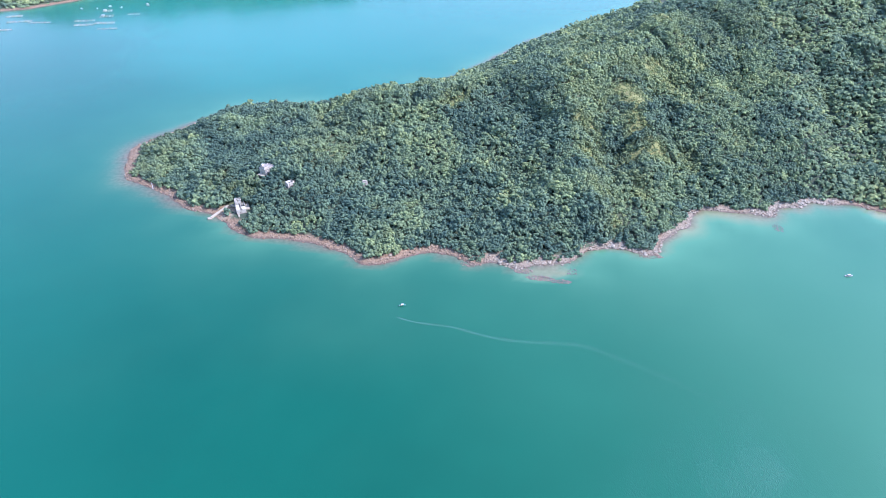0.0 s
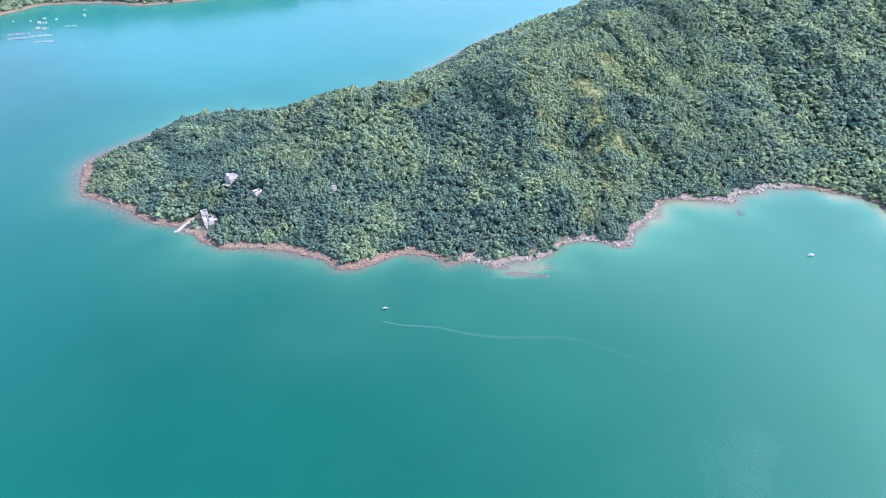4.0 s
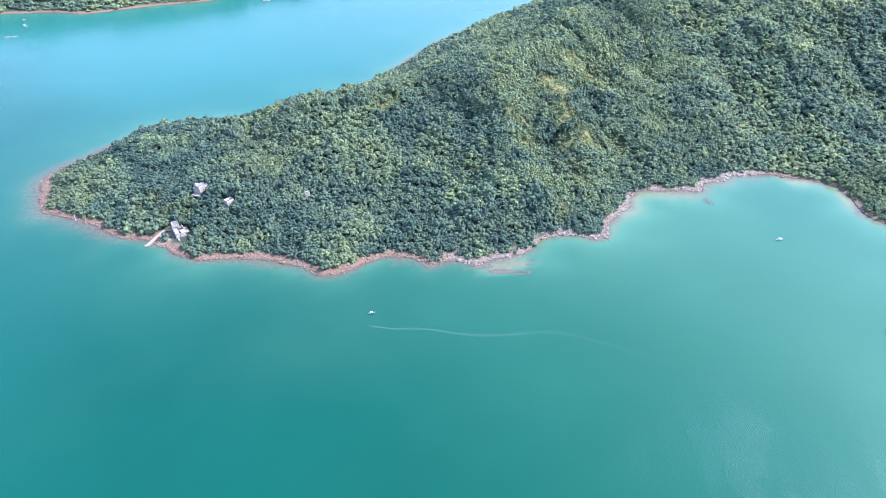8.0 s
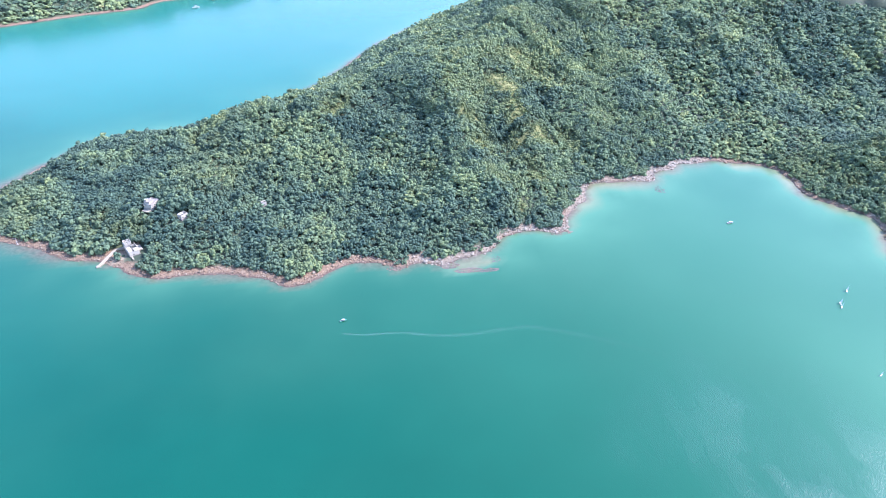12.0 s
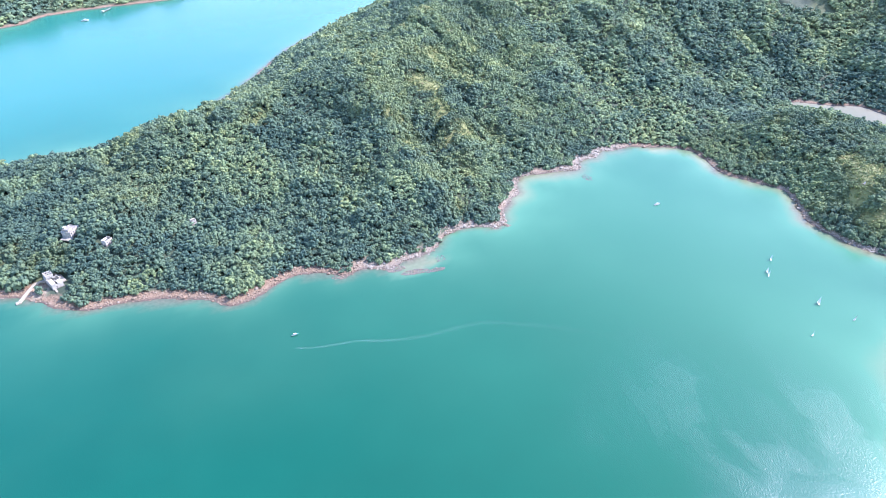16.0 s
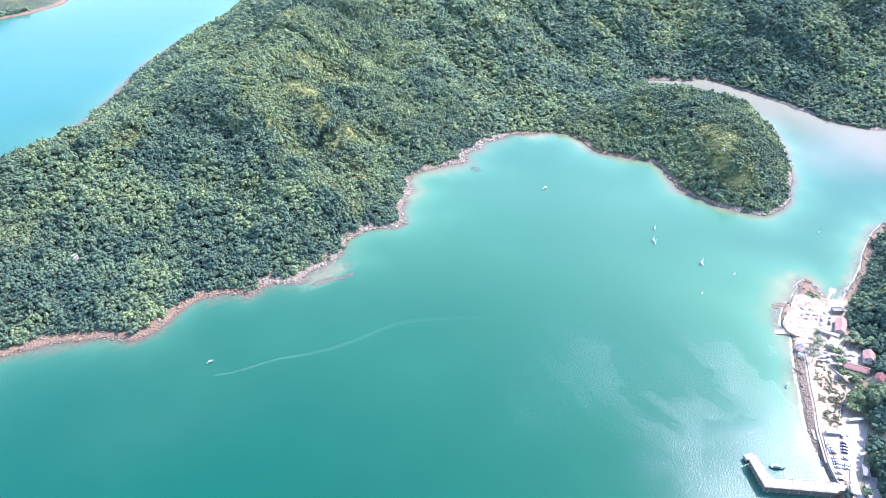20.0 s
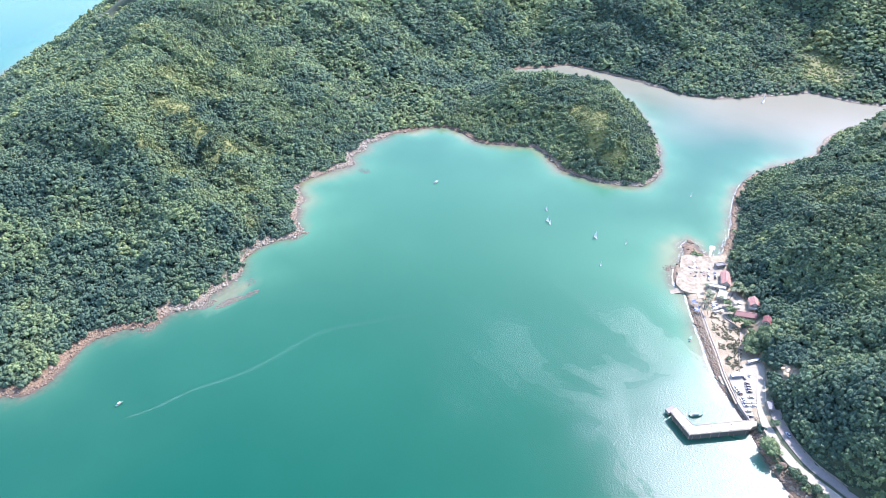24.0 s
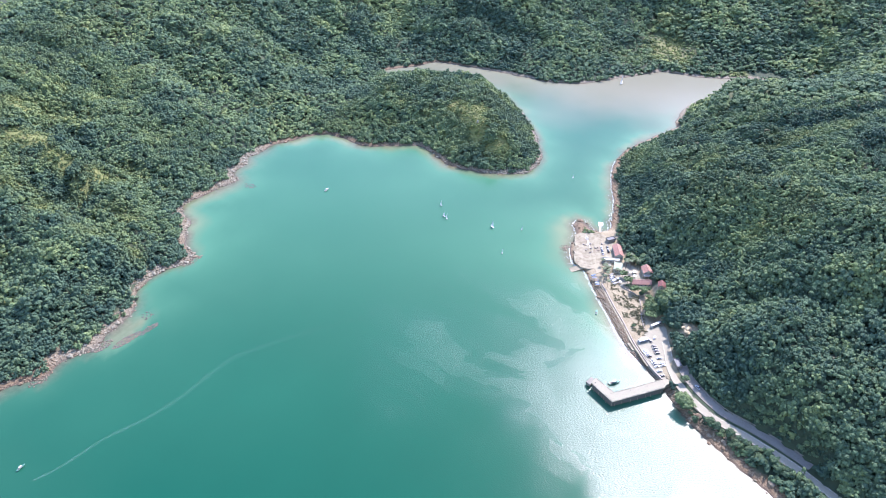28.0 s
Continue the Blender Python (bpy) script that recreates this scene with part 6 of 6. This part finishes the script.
def stone_field(name, label, box, count, seed, low, high, size):
    rng = np.random.default_rng(seed)
    px, py = rng.uniform(box[0], box[1], count), rng.uniform(box[2], box[3], count)
    into = all_distance(px, py)
    pale = pale_at(px, py)
    mine = (into > low - 1.5 * pale) & (into < high) & ((in_ring(RESORT, px, py) < 2.5) | (px < 300))
    px, py, pale, into = px[mine], py[mine], pale[mine], into[mine]
    stay = rng.uniform(0, 1, len(px)) < 0.4 + 0.6 * eased(wavy(px, py, 16, 3, 51), -0.2, 0.7)
    px, py, pale, into = px[stay], py[stay], pale[stay], into[stay]
    broad = size * rng.uniform(0.3, 1.0, len(px)) ** 2.6 * (1 + 0.3 * pale) + 0.24
    broad = broad * np.where(rng.uniform(0, 1, len(px)) < 0.05, 2.0, 1.0)
    places = np.stack([px, py, np.maximum(ground_z(px, py), -0.3) + 0.15 * broad], -1)
    which, turn = rng.integers(0, len(stones), len(px)), rng.uniform(0, 6.283, len(px))
    verts, faces, light, base = [], [], [], 0
    for n, (v, f) in enumerate(stones):
        some = np.flatnonzero(which == n)
        c, s = np.cos(turn[some])[:, None], np.sin(turn[some])[:, None]
        local = np.stack([v[:, 0] * c - v[:, 1] * s, v[:, 0] * s + v[:, 1] * c, np.broadcast_to(v[:, 2], (len(some), len(v)))], -1)
        verts.append((local * broad[some][:, None, None] + places[some][:, None, :]).reshape(-1, 3))
        faces.append((f[None] + len(v) * np.arange(len(some))[:, None, None]).reshape(-1, 3) + base)
        light.append(np.repeat(pale[some], len(v)))
        base += len(some) * len(v)
    ob = new(name, mesh_of(name, np.concatenate(verts), np.concatenate(faces), ROCK, False, pale=np.concatenate(light)))
    return tagged(ob, label, "rocks", kind="stuff")


stone_field("shore_boulders", "pinkish and pale boulders along the headland shore", (-520, 330, 540, 960), 280000, 201, -0.6, 11, 0.85)
stone_field("shore_boulders", "grey and pale boulders round the cove and islet", (270, 720, 400, 780), 90000, 202, -1.0, 7, 0.9)
def riprap(label, line, count, seed, wide=8.5):
    """Broken rock heaped between a wall and the water."""
    rng = np.random.default_rng(seed)
    k = rng.integers(0, len(line) - 1, count)
    d = line[k + 1] - line[k]
    d = d[:, :2] / np.linalg.norm(d[:, :2], axis=1)[:, None]
    away = rng.uniform(1.0, wide, count)
    along = rng.uniform(0, 4, count)
    px, py = line[k, 0] + d[:, 1] * away + d[:, 0] * along, line[k, 1] - d[:, 0] * away + d[:, 1] * along
    into = all_distance(px, py)
    mine = (into > -1.5) & (into < 10)
    px, py = px[mine], py[mine]
    broad = rng.uniform(0.3, 1.15, len(px)) ** 1.5
    verts, faces, base = [], [], 0
    which, turn = rng.integers(0, len(stones), len(px)), rng.uniform(0, 6.283, len(px))
    z = np.maximum(ground_z(px, py), -0.2)
    for n, (v, f) in enumerate(stones):
        some = np.flatnonzero(which == n)
        c, s = np.cos(turn[some])[:, None], np.sin(turn[some])[:, None]
        local = np.stack([v[:, 0] * c - v[:, 1] * s, v[:, 0] * s + v[:, 1] * c, np.broadcast_to(v[:, 2], (len(some), len(v)))], -1)
        verts.append((local * broad[some][:, None, None] + np.stack([px, py, z], -1)[some][:, None, :]).reshape(-1, 3))
        faces.append((f[None] + len(v) * np.arange(len(some))[:, None, None]).reshape(-1, 3) + base)
        base += len(some) * len(v)
    ob = new("riprap", mesh_of("riprap", np.concatenate(verts), np.concatenate(faces), ROCK, False, pale=np.full(base, 0.2)))
    return tagged(ob, label, "rocks", kind="stuff")


riprap("grey-brown broken rock below the sea wall", wall_line, 2600, 210, 6.5)
riprap("brown broken rock below the shore road", road_line[(road_line[:, 1] < 148) & (road_line[:, 1] > 20)] + np.array([-5.0, 2.0, 0]), 1800, 211)
stone_field("shore_boulders", "brown boulders along the shore below the road", (120, 640, -60, 370), 20000, 203, -2, 8, 1.5)
stone_field("shore_boulders", "pale boulders on the far shores", (-1200, 1000, 780, 1800), 30000, 204, -3, 7, 1.8)


def skerry(label, x, y, rx, ry, count, seed, size, grey=0.1, dark=0.0):
    """Loose rocks standing in the shallows."""
    rng = random.Random(seed)
    ob = thing("skerry", label, "rocks", x, y, 0)
    shared = [mesh_of("rock", v, f, ROCK, False, pale=np.full(len(v), grey)) for v, f in stones]
    wet = [mesh_of("rock", v, f, WET_ROCK, False) for v, f in stones]
    for k in range(count):
        a, r = rng.uniform(0, 6.283), math.sqrt(rng.random())
        rock = new("rock", rng.choice(wet if rng.random() < dark else shared))
        rock.parent = ob
        s = size * rng.uniform(0.45, 1.0)
        rock.matrix_basis = pose(rx * r * math.cos(a), ry * r * math.sin(a), -0.1 * s, 0, 0, rng.uniform(0, 360)) @ Matrix.Diagonal((s, s, s * 0.8, 1))
    return ob


skerry("dark low rocks standing in the shallow cove", 274, 683, 6, 9, 60, 301, 1.0, 0.1, 0.9)
skerry("grey boulders trailing off the rocky point", 41, 553, 10, 3.5, 80, 302, 1.2, 0.3, 0.55)
skerry("pale boulders closing a shallow pool at the point", 21, 556, 14, 4, 140, 303, 1.2, 0.4, 0.35)
skerry("reddish boulders where the bar leaves the shore", 4, 566, 10, 4.5, 90, 309, 1.2, 0.3, 0.3)
skerry("brown rocks in the surf beside the boat yard", 373, 312, 7, 4, 26, 311, 1.3)
skerry("dark boulders at the mouth of the pool", 52, 570, 5, 8, 22, 310, 1.2, 0.1, 0.9)
skerry("pale boulders below the wooded shore", 132, 609, 13, 4.5, 70, 304, 1.3)
skerry("reddish boulders on the low gravel spit", 421, 319, 9, 6, 34, 305, 1.6)
skerry("dark boulders beside the groyne", 371, 312, 6, 4, 14, 306, 1.6)
skerry("reddish boulders on a low ledge", -50, 570, 9, 5, 60, 307, 1.2)
skerry("pale boulders at the tip of the headland", -505, 768, 8, 26, 90, 308, 1.1)


SANDSTONE = worn("tan_rock", (0.46, 0.35, 0.21), 0.9, scale=0.4, dirt=(0.25, 0.2, 0.14))
outcrop = thing("rock_outcrop", "bare yellowish rock face among the trees by the road", "rock", 295, 157.5, float(ground_z(295, 157.5)))
for k, (x, y, s) in enumerate(((0, 0, 4.0), (4, 2, 3.0), (-4, -1.5, 3.2), (1, 4, 2.4), (-2, -4, 2.0), (6, 5, 1.8))):
    v, f = boulder(400 + k, 2)
    rock = new("rock", mesh_of("rock", v, f, SANDSTONE, False))
    rock.parent = outcrop
    rock.matrix_basis = pose(x, y, 0.2 * s, 0, 0, 40 * k) @ Matrix.Diagonal((s, s, s * 0.7, 1))
